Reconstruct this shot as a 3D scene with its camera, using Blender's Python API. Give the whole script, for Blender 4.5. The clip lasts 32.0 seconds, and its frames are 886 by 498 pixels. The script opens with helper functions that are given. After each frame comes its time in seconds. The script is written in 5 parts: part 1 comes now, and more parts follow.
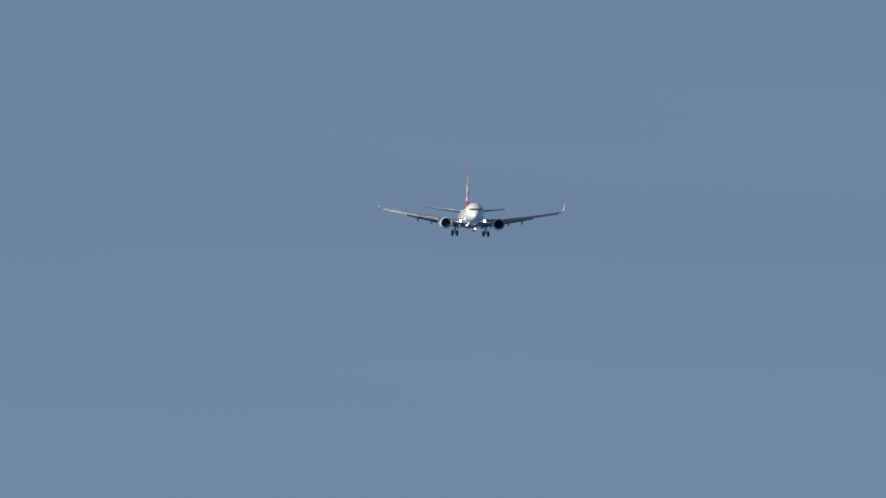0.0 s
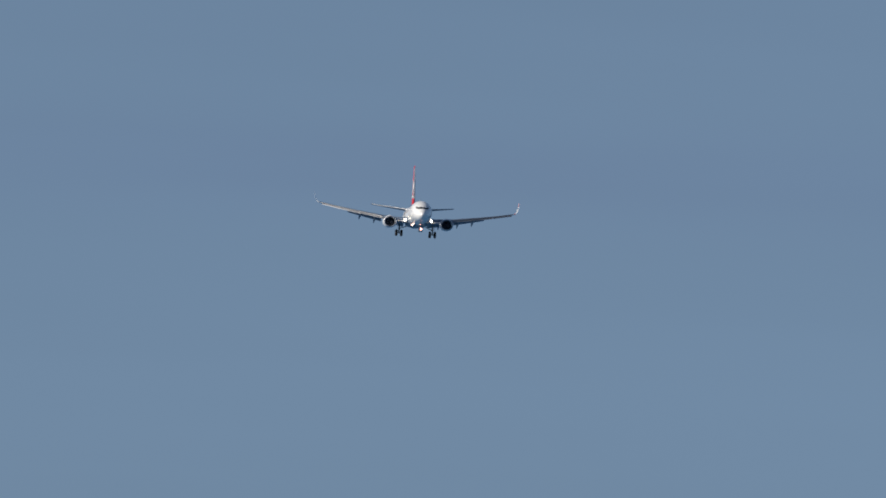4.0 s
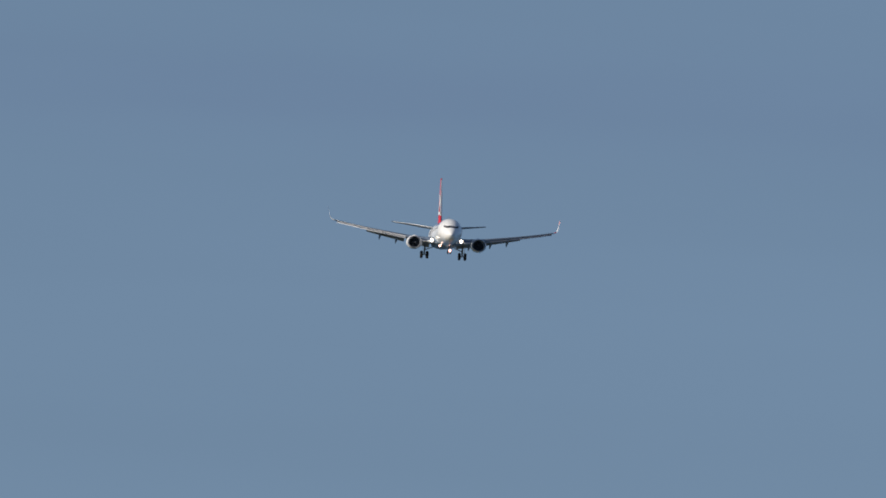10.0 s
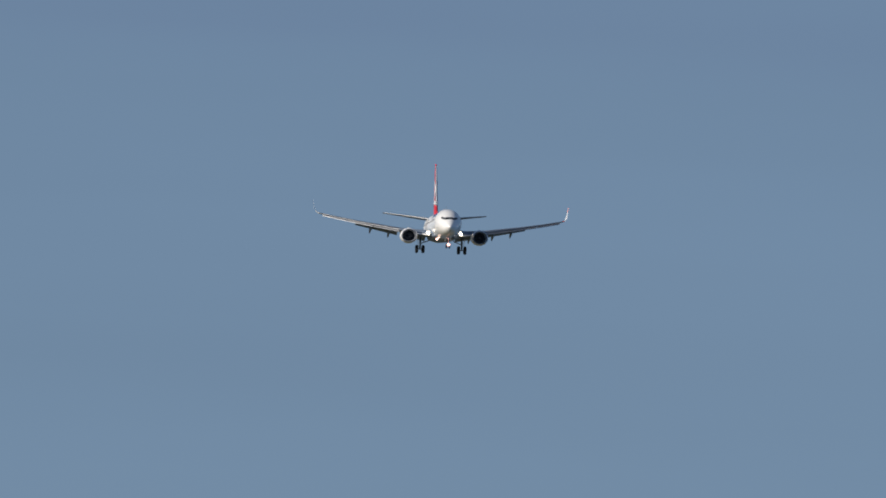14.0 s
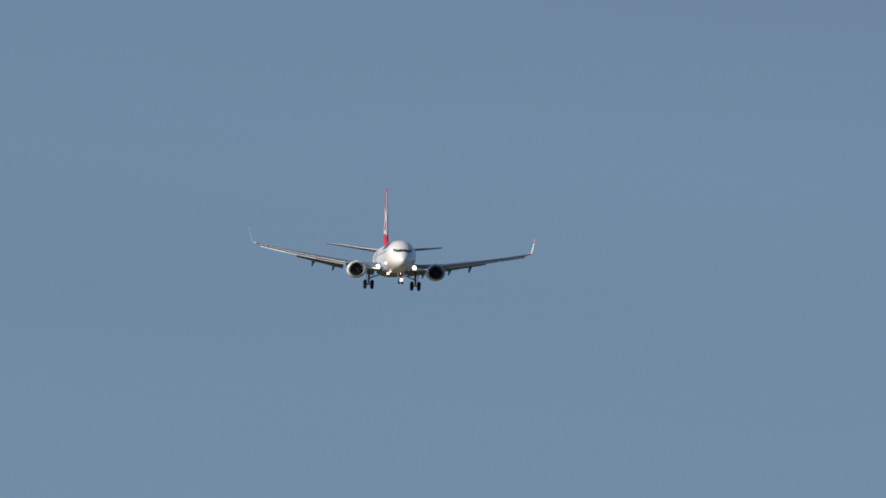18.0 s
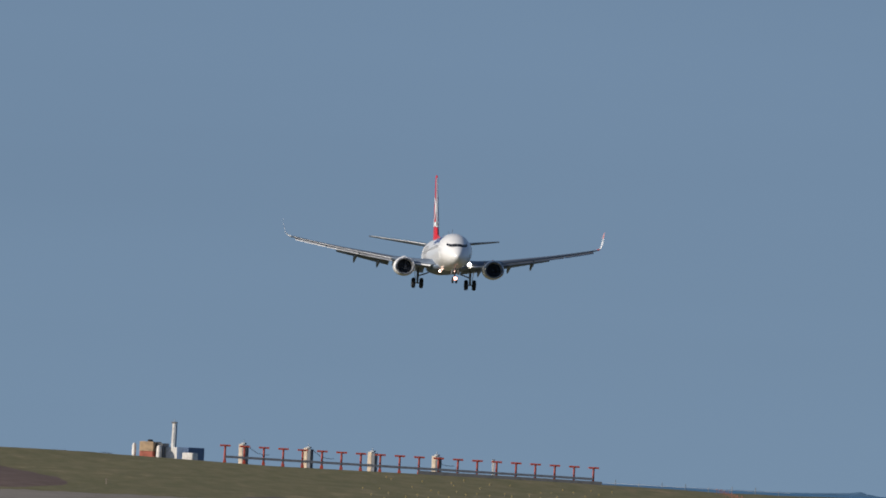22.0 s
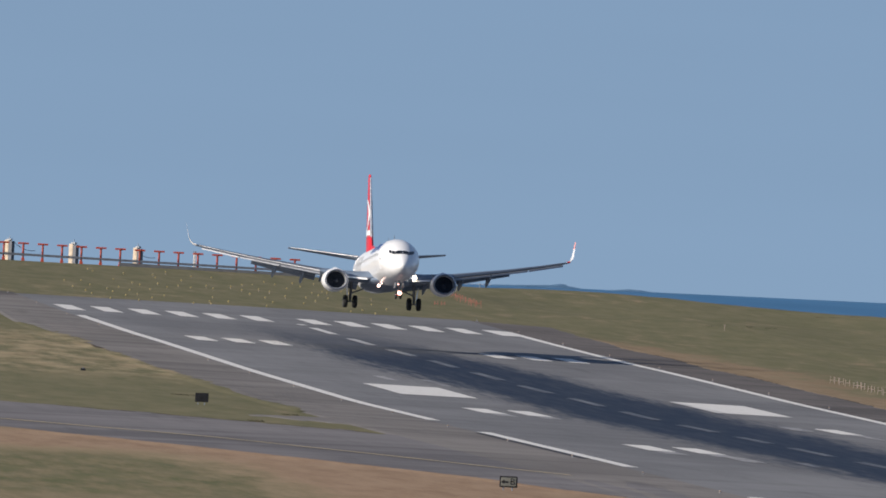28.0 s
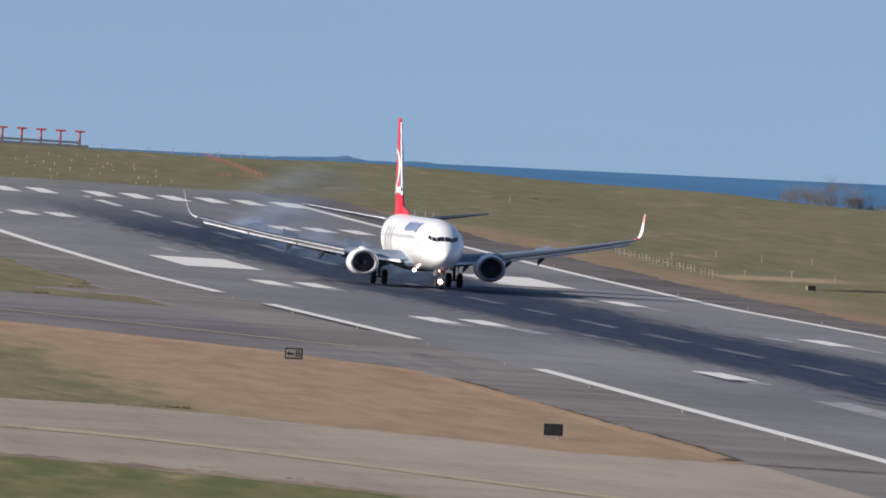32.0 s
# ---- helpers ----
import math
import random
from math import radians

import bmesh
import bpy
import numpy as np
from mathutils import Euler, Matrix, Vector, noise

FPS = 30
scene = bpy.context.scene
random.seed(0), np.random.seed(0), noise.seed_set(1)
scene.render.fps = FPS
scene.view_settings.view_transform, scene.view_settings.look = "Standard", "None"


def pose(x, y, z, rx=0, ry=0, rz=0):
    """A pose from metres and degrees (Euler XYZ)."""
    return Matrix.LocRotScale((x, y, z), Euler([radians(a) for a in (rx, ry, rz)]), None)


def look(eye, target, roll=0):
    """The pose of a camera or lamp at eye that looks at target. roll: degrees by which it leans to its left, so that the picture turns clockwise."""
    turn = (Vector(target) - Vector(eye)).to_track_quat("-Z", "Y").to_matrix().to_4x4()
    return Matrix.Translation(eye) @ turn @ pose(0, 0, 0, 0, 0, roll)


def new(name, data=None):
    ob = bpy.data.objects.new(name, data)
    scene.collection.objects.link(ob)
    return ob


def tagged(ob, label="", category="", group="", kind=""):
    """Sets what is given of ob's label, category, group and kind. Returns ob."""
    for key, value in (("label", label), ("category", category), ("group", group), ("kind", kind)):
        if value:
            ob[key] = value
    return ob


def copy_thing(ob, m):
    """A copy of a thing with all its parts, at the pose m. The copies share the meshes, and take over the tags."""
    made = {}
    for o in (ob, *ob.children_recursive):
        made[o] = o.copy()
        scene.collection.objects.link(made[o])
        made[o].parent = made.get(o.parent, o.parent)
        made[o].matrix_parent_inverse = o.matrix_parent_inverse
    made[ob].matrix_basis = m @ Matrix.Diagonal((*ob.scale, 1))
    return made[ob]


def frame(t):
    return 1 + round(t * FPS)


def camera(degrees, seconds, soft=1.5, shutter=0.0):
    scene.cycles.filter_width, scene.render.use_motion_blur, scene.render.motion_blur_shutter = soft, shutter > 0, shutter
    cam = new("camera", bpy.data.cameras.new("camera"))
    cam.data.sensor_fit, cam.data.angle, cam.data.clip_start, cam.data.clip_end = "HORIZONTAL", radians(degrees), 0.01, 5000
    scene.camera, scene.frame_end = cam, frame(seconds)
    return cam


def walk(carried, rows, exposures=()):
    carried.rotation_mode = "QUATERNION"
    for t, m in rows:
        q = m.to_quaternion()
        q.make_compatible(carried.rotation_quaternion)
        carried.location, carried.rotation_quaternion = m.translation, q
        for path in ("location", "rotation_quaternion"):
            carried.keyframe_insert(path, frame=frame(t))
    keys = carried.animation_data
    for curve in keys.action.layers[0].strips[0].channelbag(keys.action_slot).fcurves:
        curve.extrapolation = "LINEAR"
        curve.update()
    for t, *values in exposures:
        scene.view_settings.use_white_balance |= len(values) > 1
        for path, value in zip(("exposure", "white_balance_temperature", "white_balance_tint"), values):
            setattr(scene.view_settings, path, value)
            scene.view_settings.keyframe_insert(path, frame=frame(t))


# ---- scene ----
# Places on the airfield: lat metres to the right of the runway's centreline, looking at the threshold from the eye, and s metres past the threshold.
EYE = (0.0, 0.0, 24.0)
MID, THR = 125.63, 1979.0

cam = camera(2.4743, 32.0, soft=1.75)
# seconds, turn to the right, pitch, lean
CAM = [(0, 1.8336, 1.4273, 2.750), (0.5, 1.7873, 1.4592, 2.750), (1, 1.8775, 1.4120, 2.750), (1.5, 1.9172, 1.3289, 2.750),
       (2, 1.9657, 1.3364, 2.750), (2.5, 1.9996, 1.3182, 2.750), (3, 2.0253, 1.2943, 2.750), (3.5, 2.0877, 1.3138, 2.750),
       (5.5, 2.1953, 1.1677, 2.750), (6, 2.1920, 1.1468, 2.750), (6.5, 2.2195, 1.1257, 2.750), (7, 2.2574, 1.1496, 2.750),
       (7.5, 2.2829, 1.1434, 2.750), (8, 2.2861, 1.1345, 2.750), (8.5, 2.3168, 1.1204, 2.750), (9, 2.3692, 1.0719, 2.750),
       (9.5, 2.3447, 1.1040, 2.750), (10, 2.3306, 1.0877, 2.750), (10.5, 2.3634, 1.0430, 2.750), (11, 2.4226, 1.0461, 2.750),
       (11.5, 2.4157, 1.0335, 2.750), (12, 2.4091, 1.0082, 2.750), (12.5, 2.4673, 0.9636, 2.750), (13, 2.5028, 0.9306, 2.750),
       (13.5, 2.5078, 0.8967, 2.750), (14, 2.5794, 0.8579, 2.750), (14.5, 2.6456, 0.8267, 2.750), (16.5, 2.7845, 0.7534, 2.750),
       (17, 2.8430, 0.7063, 2.750), (17.5, 2.9043, 0.7225, 2.750), (18, 3.0143, 0.7022, 2.750), (18.5, 3.0251, 0.6737, 2.750),
       (19, 3.0723, 0.5647, 2.750), (19.5, 3.1147, 0.6005, 2.750), (20, 3.1557, 0.6085, 2.750), (20.5, 3.1628, 0.5601, 2.750),
       (21, 3.1827, 0.4908, 2.750), (21.5, 3.1951, 0.4542, 2.750), (22, 3.2372, 0.3625, 2.760), (22.5, 3.3228, 0.2205, 2.764),
       (23, 3.4419, 0.1607, 2.764), (23.5, 3.5848, 0.1121, 2.760), (24, 3.6712, 0.0175, 2.760), (24.5, 3.7461, -0.0465, 2.776),
       (25, 3.7645, -0.0879, 2.773), (25.5, 3.7747, -0.1749, 2.781), (27.5, 4.0451, -0.1800, 2.752), (28, 4.0986, -0.1781, 2.750),
       (28.5, 4.1302, -0.2293, 2.731), (29, 4.1758, -0.3003, 2.731), (29.5, 4.2242, -0.3432, 2.741), (30, 4.2593, -0.3612, 2.728),
       (30.5, 4.3454, -0.3987, 2.740), (31, 4.4741, -0.4427, 2.755), (31.5, 4.6681, -0.4963, 2.750), (32, 4.7150, -0.5073, 2.741)]


def aim(yaw, pitch, lean):
    a, b = radians(yaw), radians(pitch)
    way = Vector((math.sin(a) * math.cos(b), math.cos(a) * math.cos(b), math.sin(b)))
    return look(EYE, Vector(EYE) + way * 1000, lean)


EXPOSURES = [(0, -0.03, 6500, 10), (10, -0.03, 6500, 10), (20, -0.02, 6500, 10), (22, -0.03, 6500, 10.5), (23, 0.04, 6500, 11), (24, 0.14, 6500, 11.5), (25, 0.25, 6500, 12), (28, 0.4, 6500, 12), (30, 0.5, 6500, 12.5), (32, 0.6, 6500, 12.5)]
walk(cam, [(t, aim(y, p, r)) for t, y, p, r in CAM], EXPOSURES)

# ---- daylight ----
SUN_FROM = Vector((-2.15, -0.75, 1.0)).normalized()
world = bpy.data.worlds.new("daylight")
scene.world = world
world.use_nodes = True
wt = world.node_tree
wt.nodes.clear()
w_out = wt.nodes.new("ShaderNodeOutputWorld")
w_bg = wt.nodes.new("ShaderNodeBackground")
w_sky = wt.nodes.new("ShaderNodeTexSky")
w_sky.sky_type = "NISHITA"
w_sky.sun_disc = False
w_sky.sun_elevation = math.asin(SUN_FROM.z)
w_sky.sun_rotation = math.atan2(SUN_FROM.x, SUN_FROM.y) % (2 * math.pi)
w_sky.air_density, w_sky.dust_density, w_sky.ozone_density = 1.0, 0.25, 2.2
w_bg.inputs["Strength"].default_value = 0.084
w_at = wt.nodes.new("ShaderNodeTexCoord")
# the clear air of the upper sky reaches down to the horizon
w_up = wt.nodes.new("ShaderNodeVectorMath")
w_up.inputs[1].default_value = (0, 0, 0.22)
w_unit = wt.nodes.new("ShaderNodeVectorMath")
w_unit.operation = "NORMALIZE"
wt.links.new(w_at.outputs["Generated"], w_up.inputs[0])
wt.links.new(w_up.outputs[0], w_unit.inputs[0])
wt.links.new(w_unit.outputs[0], w_sky.inputs["Vector"])
# faint layers of haze
w_map = wt.nodes.new("ShaderNodeMapping")
w_map.inputs["Scale"].default_value = (10, 10, 120)
w_noise = wt.nodes.new("ShaderNodeTexNoise")
w_noise.inputs["Scale"].default_value, w_noise.inputs["Detail"].default_value = 1.0, 3.0
w_range = wt.nodes.new("ShaderNodeMapRange")
for key, value in (("From Min", 0.3), ("From Max", 0.7), ("To Min", 0.975), ("To Max", 1.025)):
    w_range.inputs[key].default_value = value
w_tint = wt.nodes.new("ShaderNodeVectorMath")
w_tint.operation = "SCALE"
wt.links.new(w_sky.outputs[0], w_tint.inputs[0])
wt.links.new(w_range.outputs[0], w_tint.inputs["Scale"])
wt.links.new(w_noise.outputs["Fac"], w_range.inputs["Value"])
wt.links.new(w_at.outputs["Generated"], w_map.inputs["Vector"])
wt.links.new(w_map.outputs[0], w_noise.inputs["Vector"])
# one thin dusky layer lies a degree and a half above the horizon
w_axes = wt.nodes.new("ShaderNodeSeparateXYZ")
wt.links.new(w_at.outputs["Generated"], w_axes.inputs[0])
w_lmap = wt.nodes.new("ShaderNodeMapping")
w_lmap.inputs["Scale"].default_value = (28, 28, 160)
wt.links.new(w_at.outputs["Generated"], w_lmap.inputs["Vector"])
w_lnoise = wt.nodes.new("ShaderNodeTexNoise")
w_lnoise.inputs["Scale"].default_value, w_lnoise.inputs["Detail"].default_value = 1.0, 2.0
wt.links.new(w_lmap.outputs[0], w_lnoise.inputs["Vector"])


def sky_math(op, a, b):
    n = wt.nodes.new("ShaderNodeMath")
    n.operation = op
    for i, v in enumerate((a, b)):
        if isinstance(v, float):
            n.inputs[i].default_value = v
        else:
            wt.links.new(v, n.inputs[i])
    return n.outputs[0]


w_off = sky_math("DIVIDE", sky_math("SUBTRACT", w_axes.outputs[2], 0.0263), 0.0024)
w_layer = sky_math("POWER", 2.718, sky_math("MULTIPLY", sky_math("MULTIPLY", w_off, w_off), -1.0))
w_layer = sky_math("MULTIPLY", w_layer, sky_math("MULTIPLY", w_lnoise.outputs["Fac"], 2.0))
w_dusk = wt.nodes.new("ShaderNodeMix")
w_dusk.data_type = "RGBA"
w_dusk.inputs[6].default_value, w_dusk.inputs[7].default_value = (1, 1, 1, 1), (0.962, 0.950, 0.975, 1)
wt.links.new(w_layer, w_dusk.inputs[0])
# thin dust takes the edge off the blue
w_dust = wt.nodes.new("ShaderNodeVectorMath")
w_dust.operation = "MULTIPLY"
w_dust.inputs[1].default_value = (1.06, 1.0, 0.978)
wt.links.new(w_tint.outputs[0], w_dust.inputs[0])
w_both = wt.nodes.new("ShaderNodeVectorMath")
w_both.operation = "MULTIPLY"
wt.links.new(w_dust.outputs[0], w_both.inputs[0])
wt.links.new(w_dusk.outputs[2], w_both.inputs[1])
wt.links.new(w_both.outputs[0], w_bg.inputs["Color"])
wt.links.new(w_bg.outputs[0], w_out.inputs["Surface"])

sun = new("sun", bpy.data.lights.new("sun", "SUN"))
sun.data.energy, sun.data.angle, sun.data.color = 4.15, radians(0.53), (1.0, 0.9, 0.76)
sun.matrix_world = look(SUN_FROM * 100, (0, 0, 0))


# ---- materials ----
class Nodes:
    """A node material under construction."""

    def __init__(self, name, rough=0.6, metal=0.0, spec=0.5):
        self.mat = bpy.data.materials.new(name)
        self.mat.use_nodes = True
        self.t = self.mat.node_tree
        self.b = self.t.nodes["Principled BSDF"]
        self.b.inputs["Roughness"].default_value = rough
        self.b.inputs["Metallic"].default_value = metal
        self.b.inputs["Specular IOR Level"].default_value = spec

    def add(self, kind, **values):
        n = self.t.nodes.new(kind)
        for k, v in values.items():
            n.inputs[k].default_value = v
        return n

    def link(self, a, b):
        self.t.links.new(a, b)

    def place(self):
        return self.add("ShaderNodeNewGeometry").outputs["Position"]

    def local(self):
        return self.add("ShaderNodeTexCoord").outputs["Object"]

    def noise(self, vector, scale, detail=4.0, rough=0.55, stretch=(1, 1, 1)):
        m = self.add("ShaderNodeMapping")
        m.inputs["Scale"].default_value = [scale * a for a in stretch]
        self.link(vector, m.inputs["Vector"])
        n = self.add("ShaderNodeTexNoise", Scale=1.0, Detail=detail, Roughness=rough)
        self.link(m.outputs[0], n.inputs["Vector"])
        return n.outputs["Fac"]

    def ramp(self, value, a, b, lo=0.0, hi=1.0):
        n = self.add("ShaderNodeMapRange")
        n.interpolation_type = "SMOOTHSTEP"
        for k, v in (("From Min", a), ("From Max", b), ("To Min", lo), ("To Max", hi)):
            n.inputs[k].default_value = v
        self.link(value, n.inputs["Value"])
        return n.outputs["Result"]

    def math(self, op, a, b=None):
        n = self.add("ShaderNodeMath")
        n.operation = op
        for i, v in enumerate((a, b)):
            if v is None:
                continue
            if isinstance(v, (int, float)):
                n.inputs[i].default_value = v
            else:
                self.link(v, n.inputs[i])
        return n.outputs[0]

    def mix(self, fac, a, b):
        n = self.t.nodes.new("ShaderNodeMix")
        n.data_type = "RGBA"
        for sock, v in ((n.inputs[0], fac), (n.inputs[6], a), (n.inputs[7], b)):
            if isinstance(v, (int, float)):
                sock.default_value = v
            elif isinstance(v, tuple):
                sock.default_value = (*v, 1)
            else:
                self.link(v, sock)
        return n.outputs[2]

    def axes(self, vector):
        n = self.add("ShaderNodeSeparateXYZ")
        self.link(vector, n.inputs[0])
        return n.outputs

    def colour(self, c):
        if isinstance(c, tuple):
            self.b.inputs["Base Color"].default_value = (*c, 1)
        else:
            self.link(c, self.b.inputs["Base Color"])
        return self

    def bump(self, value, strength=0.3, distance=0.02):
        n = self.add("ShaderNodeBump", Strength=strength, Distance=distance)
        self.link(value, n.inputs["Height"])
        self.link(n.outputs[0], self.b.inputs["Normal"])
        return self


def painted(name, colour, rough=0.45, worn=0.12, metal=0.0, scale=1.5, spec=0.5):
    """Paint or metal with a little grain and grime."""
    m = Nodes(name, rough, metal, spec)
    v = m.local()
    big, fine = m.noise(v, scale), m.noise(v, scale * 9, 3)
    dark = tuple(c * (1 - 2.2 * worn) for c in colour)
    light = tuple(min(1, c * (1 + worn)) for c in colour)
    both = m.math("ADD", m.math("MULTIPLY", big, 0.65), m.math("MULTIPLY", fine, 0.35))
    m.colour(m.mix(m.ramp(both, 0.3, 0.62), dark, light))
    m.link(m.ramp(fine, 0.3, 0.7, rough * 0.85, min(1, rough * 1.2)), m.b.inputs["Roughness"])
    return m.mat


def glowing(name, colour, strength):
    m = Nodes(name, 0.3)
    m.colour(colour)
    m.b.inputs["Emission Color"].default_value = (*colour, 1)
    m.b.inputs["Emission Strength"].default_value = strength
    return m.mat


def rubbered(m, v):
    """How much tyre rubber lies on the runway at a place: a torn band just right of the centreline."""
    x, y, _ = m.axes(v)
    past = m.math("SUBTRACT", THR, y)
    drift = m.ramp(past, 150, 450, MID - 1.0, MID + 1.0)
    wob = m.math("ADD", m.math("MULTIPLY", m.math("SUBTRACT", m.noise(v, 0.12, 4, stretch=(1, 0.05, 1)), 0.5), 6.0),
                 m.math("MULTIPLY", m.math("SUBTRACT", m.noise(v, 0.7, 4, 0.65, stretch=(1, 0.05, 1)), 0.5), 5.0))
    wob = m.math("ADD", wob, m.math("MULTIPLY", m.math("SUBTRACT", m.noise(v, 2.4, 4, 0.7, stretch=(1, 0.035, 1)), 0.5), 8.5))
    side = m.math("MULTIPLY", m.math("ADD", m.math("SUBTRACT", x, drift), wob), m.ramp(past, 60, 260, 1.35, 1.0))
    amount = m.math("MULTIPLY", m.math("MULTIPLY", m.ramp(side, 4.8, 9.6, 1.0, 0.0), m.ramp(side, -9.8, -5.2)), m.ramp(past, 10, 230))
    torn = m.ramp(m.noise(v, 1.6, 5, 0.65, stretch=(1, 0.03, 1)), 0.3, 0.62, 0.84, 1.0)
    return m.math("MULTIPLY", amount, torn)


def asphalt(name, base, patch, rubber=0.0, scale=1.0, stain=0.45):
    """Old asphalt: broad patches, long streaks and grain; tyre rubber along the middle of the runway where asked."""
    m = Nodes(name, 0.9, spec=0.12)
    v = m.place()
    broad = m.noise(v, 0.03 * scale, 5, stretch=(1, 0.35, 1))
    streak = m.noise(v, 0.9, 4, stretch=(1, 0.02, 1))
    grain = m.noise(v, 6, 4, stretch=(1, 0.3, 1))
    c = m.mix(m.ramp(broad, 0.32, 0.68), base, patch)
    c = m.mix(m.ramp(streak, 0.45, 0.8, 0, 0.24), c, tuple(x * 0.62 for x in base))
    c = m.mix(m.ramp(grain, 0.4, 0.75, 0, 0.3), c, tuple(x * 1.35 for x in patch))
    spots = m.noise(v, 0.45, 6, 0.68, stretch=(1, 0.06, 1))
    c = m.mix(m.ramp(spots, 0.55, 0.74, 0, 0.45), c, tuple(x * 0.55 for x in base))
    c = m.mix(m.ramp(m.noise(v, 0.12, 3, 0.5, stretch=(1, 0.12, 1)), 0.5, 0.7, 0, 0.4), c, tuple(x * 1.15 for x in patch))
    band = m.noise(v, 1.0, 4, 0.6, stretch=(0.035, 0.11, 1))
    c = m.mix(m.ramp(band, 0.5, 0.66, 0, stain), c, tuple(x * 0.62 for x in base))
    c = m.mix(m.ramp(band, 0.48, 0.34, 0, stain), c, tuple(x * 1.22 for x in patch))
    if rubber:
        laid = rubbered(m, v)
        # black rubber, tinted with the blue sky that it reflects
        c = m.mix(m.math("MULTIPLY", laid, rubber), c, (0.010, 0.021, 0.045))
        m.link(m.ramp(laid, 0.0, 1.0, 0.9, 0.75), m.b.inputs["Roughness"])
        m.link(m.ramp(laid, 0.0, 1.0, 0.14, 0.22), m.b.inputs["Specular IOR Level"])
    m.colour(c)
    m.bump(grain, 0.25, 0.02)
    return m.mat


def grassland(name, blades=False):
    """Thin winter grass: green with straw-coloured and earthy stretches along the paved edges."""
    m = Nodes(name, 0.95, spec=0.1)
    v = m.place()
    x, y, _ = m.axes(v)
    lat, past = m.math("SUBTRACT", x, MID), m.math("SUBTRACT", THR, y)
    broad = m.noise(v, 0.05, 6, 0.6, stretch=(1, 0.28, 1))
    mid = m.noise(v, 0.35, 5, 0.6, stretch=(1, 0.25, 1))
    fine = m.noise(v, 3.5, 4, 0.65, stretch=(1, 0.4, 1))
    patchy = m.noise(v, 0.3, 5, 0.62, stretch=(1.5, 0.19, 1))
    both = m.math("ADD", m.math("MULTIPLY", broad, 0.45), m.math("MULTIPLY", patchy, 0.55))
    green = m.mix(m.ramp(patchy, 0.32, 0.68), (0.136, 0.134, 0.073), (0.185, 0.168, 0.099))
    straw = m.mix(m.ramp(m.math("ADD", m.math("MULTIPLY", patchy, 0.6), m.math("MULTIPLY", fine, 0.4)), 0.34, 0.64), (0.258, 0.172, 0.112), (0.355, 0.253, 0.170))
    straw = m.mix(m.math("MULTIPLY", m.ramp(past, 440, 520, 0.85, 0.0), m.ramp(lat, -1, 0, 1, 0)), straw, m.mix(m.ramp(mid, 0.35, 0.65), (0.260, 0.212, 0.125), (0.390, 0.325, 0.200)))
    wander = m.math("ADD", m.math("MULTIPLY", m.math("SUBTRACT", broad, 0.5), 18.0), m.math("MULTIPLY", m.math("SUBTRACT", patchy, 0.5), 22.0))
    right = m.ramp(m.math("ADD", m.math("ADD", lat, wander), m.ramp(past, -60, 120, 9, 0)), 33, 39, 0.66, 0.0)
    left = m.ramp(m.math("ADD", m.math("ABSOLUTE", m.math("SUBTRACT", past, 850)), wander), 165, 195, 1.0, 0.0)
    lawn = m.math("MULTIPLY", m.ramp(m.math("ADD", lat, m.math("MULTIPLY", wander, 0.4)), -57, -49, 1.0, 0.0), m.ramp(m.math("ADD", past, wander), 725, 775))
    bald = m.math("MULTIPLY", m.ramp(m.math("ADD", m.math("ABSOLUTE", m.math("SUBTRACT", past, 893)), wander), 8, 24, 0.35, 0.0), m.ramp(m.math("ADD", lat, wander), -63, -58, 1.0, 0.0))
    lawn = m.math("MULTIPLY", m.math("MAXIMUM", lawn, m.math("MULTIPLY", m.math("MULTIPLY", m.ramp(past, 925, 938), m.ramp(m.math("ADD", lat, m.math("MULTIPLY", wander, 0.3)), -55, -47, 1.0, 0.15)), 0.6)), m.math("SUBTRACT", 1.0, bald))
    lawn = m.math("MULTIPLY", lawn, m.ramp(m.noise(v, 0.5, 5, 0.65, stretch=(1.6, 0.14, 1)), 0.34, 0.62, 0.66, 1.0))
    straw = m.mix(m.math("MULTIPLY", m.math("MULTIPLY", lawn, m.math("SUBTRACT", 1.0, lawn)), 2.0), straw, (0.360, 0.285, 0.175))
    left = m.math("MULTIPLY", left, m.math("SUBTRACT", 1.0, lawn))
    near = m.ramp(m.math("ADD", m.math("ABSOLUTE", m.math("SUBTRACT", past, 285)), m.math("MULTIPLY", wander, 5.0)), 70, 150, 0.95, 0.0)
    meadow = m.math("MULTIPLY", m.ramp(m.math("ADD", lat, m.math("MULTIPLY", wander, 0.5)), -42, -37, 1.0, 0.0), m.ramp(m.math("ADD", past, m.math("MULTIPLY", wander, 3.0)), 170, 235, 1.0, 0.0))
    near = m.math("MULTIPLY", near, m.math("SUBTRACT", 1.0, m.math("MULTIPLY", meadow, 0.9)))
    verge = m.math("MULTIPLY", m.ramp(lat, 0, 1), right)
    verge = m.math("MAXIMUM", verge, m.math("MULTIPLY", m.ramp(lat, -1, 0, 1, 0), m.math("MAXIMUM", left, m.math("MULTIPLY", near, m.ramp(patchy, 0.32, 0.64)))))
    verge = m.math("MULTIPLY", verge, m.ramp(past, -40, 30))
    dead = m.math("MULTIPLY", m.ramp(m.math("ADD", m.math("ABSOLUTE", m.math("SUBTRACT", past, 284)), m.math("MULTIPLY", wander, 1.2)), 6, 15, 0.75, 0.0), m.math("MULTIPLY", m.ramp(lat, 36, 38), m.ramp(lat, 44, 51, 1.0, 0.0)))
    verge = m.math("MAXIMUM", verge, dead)
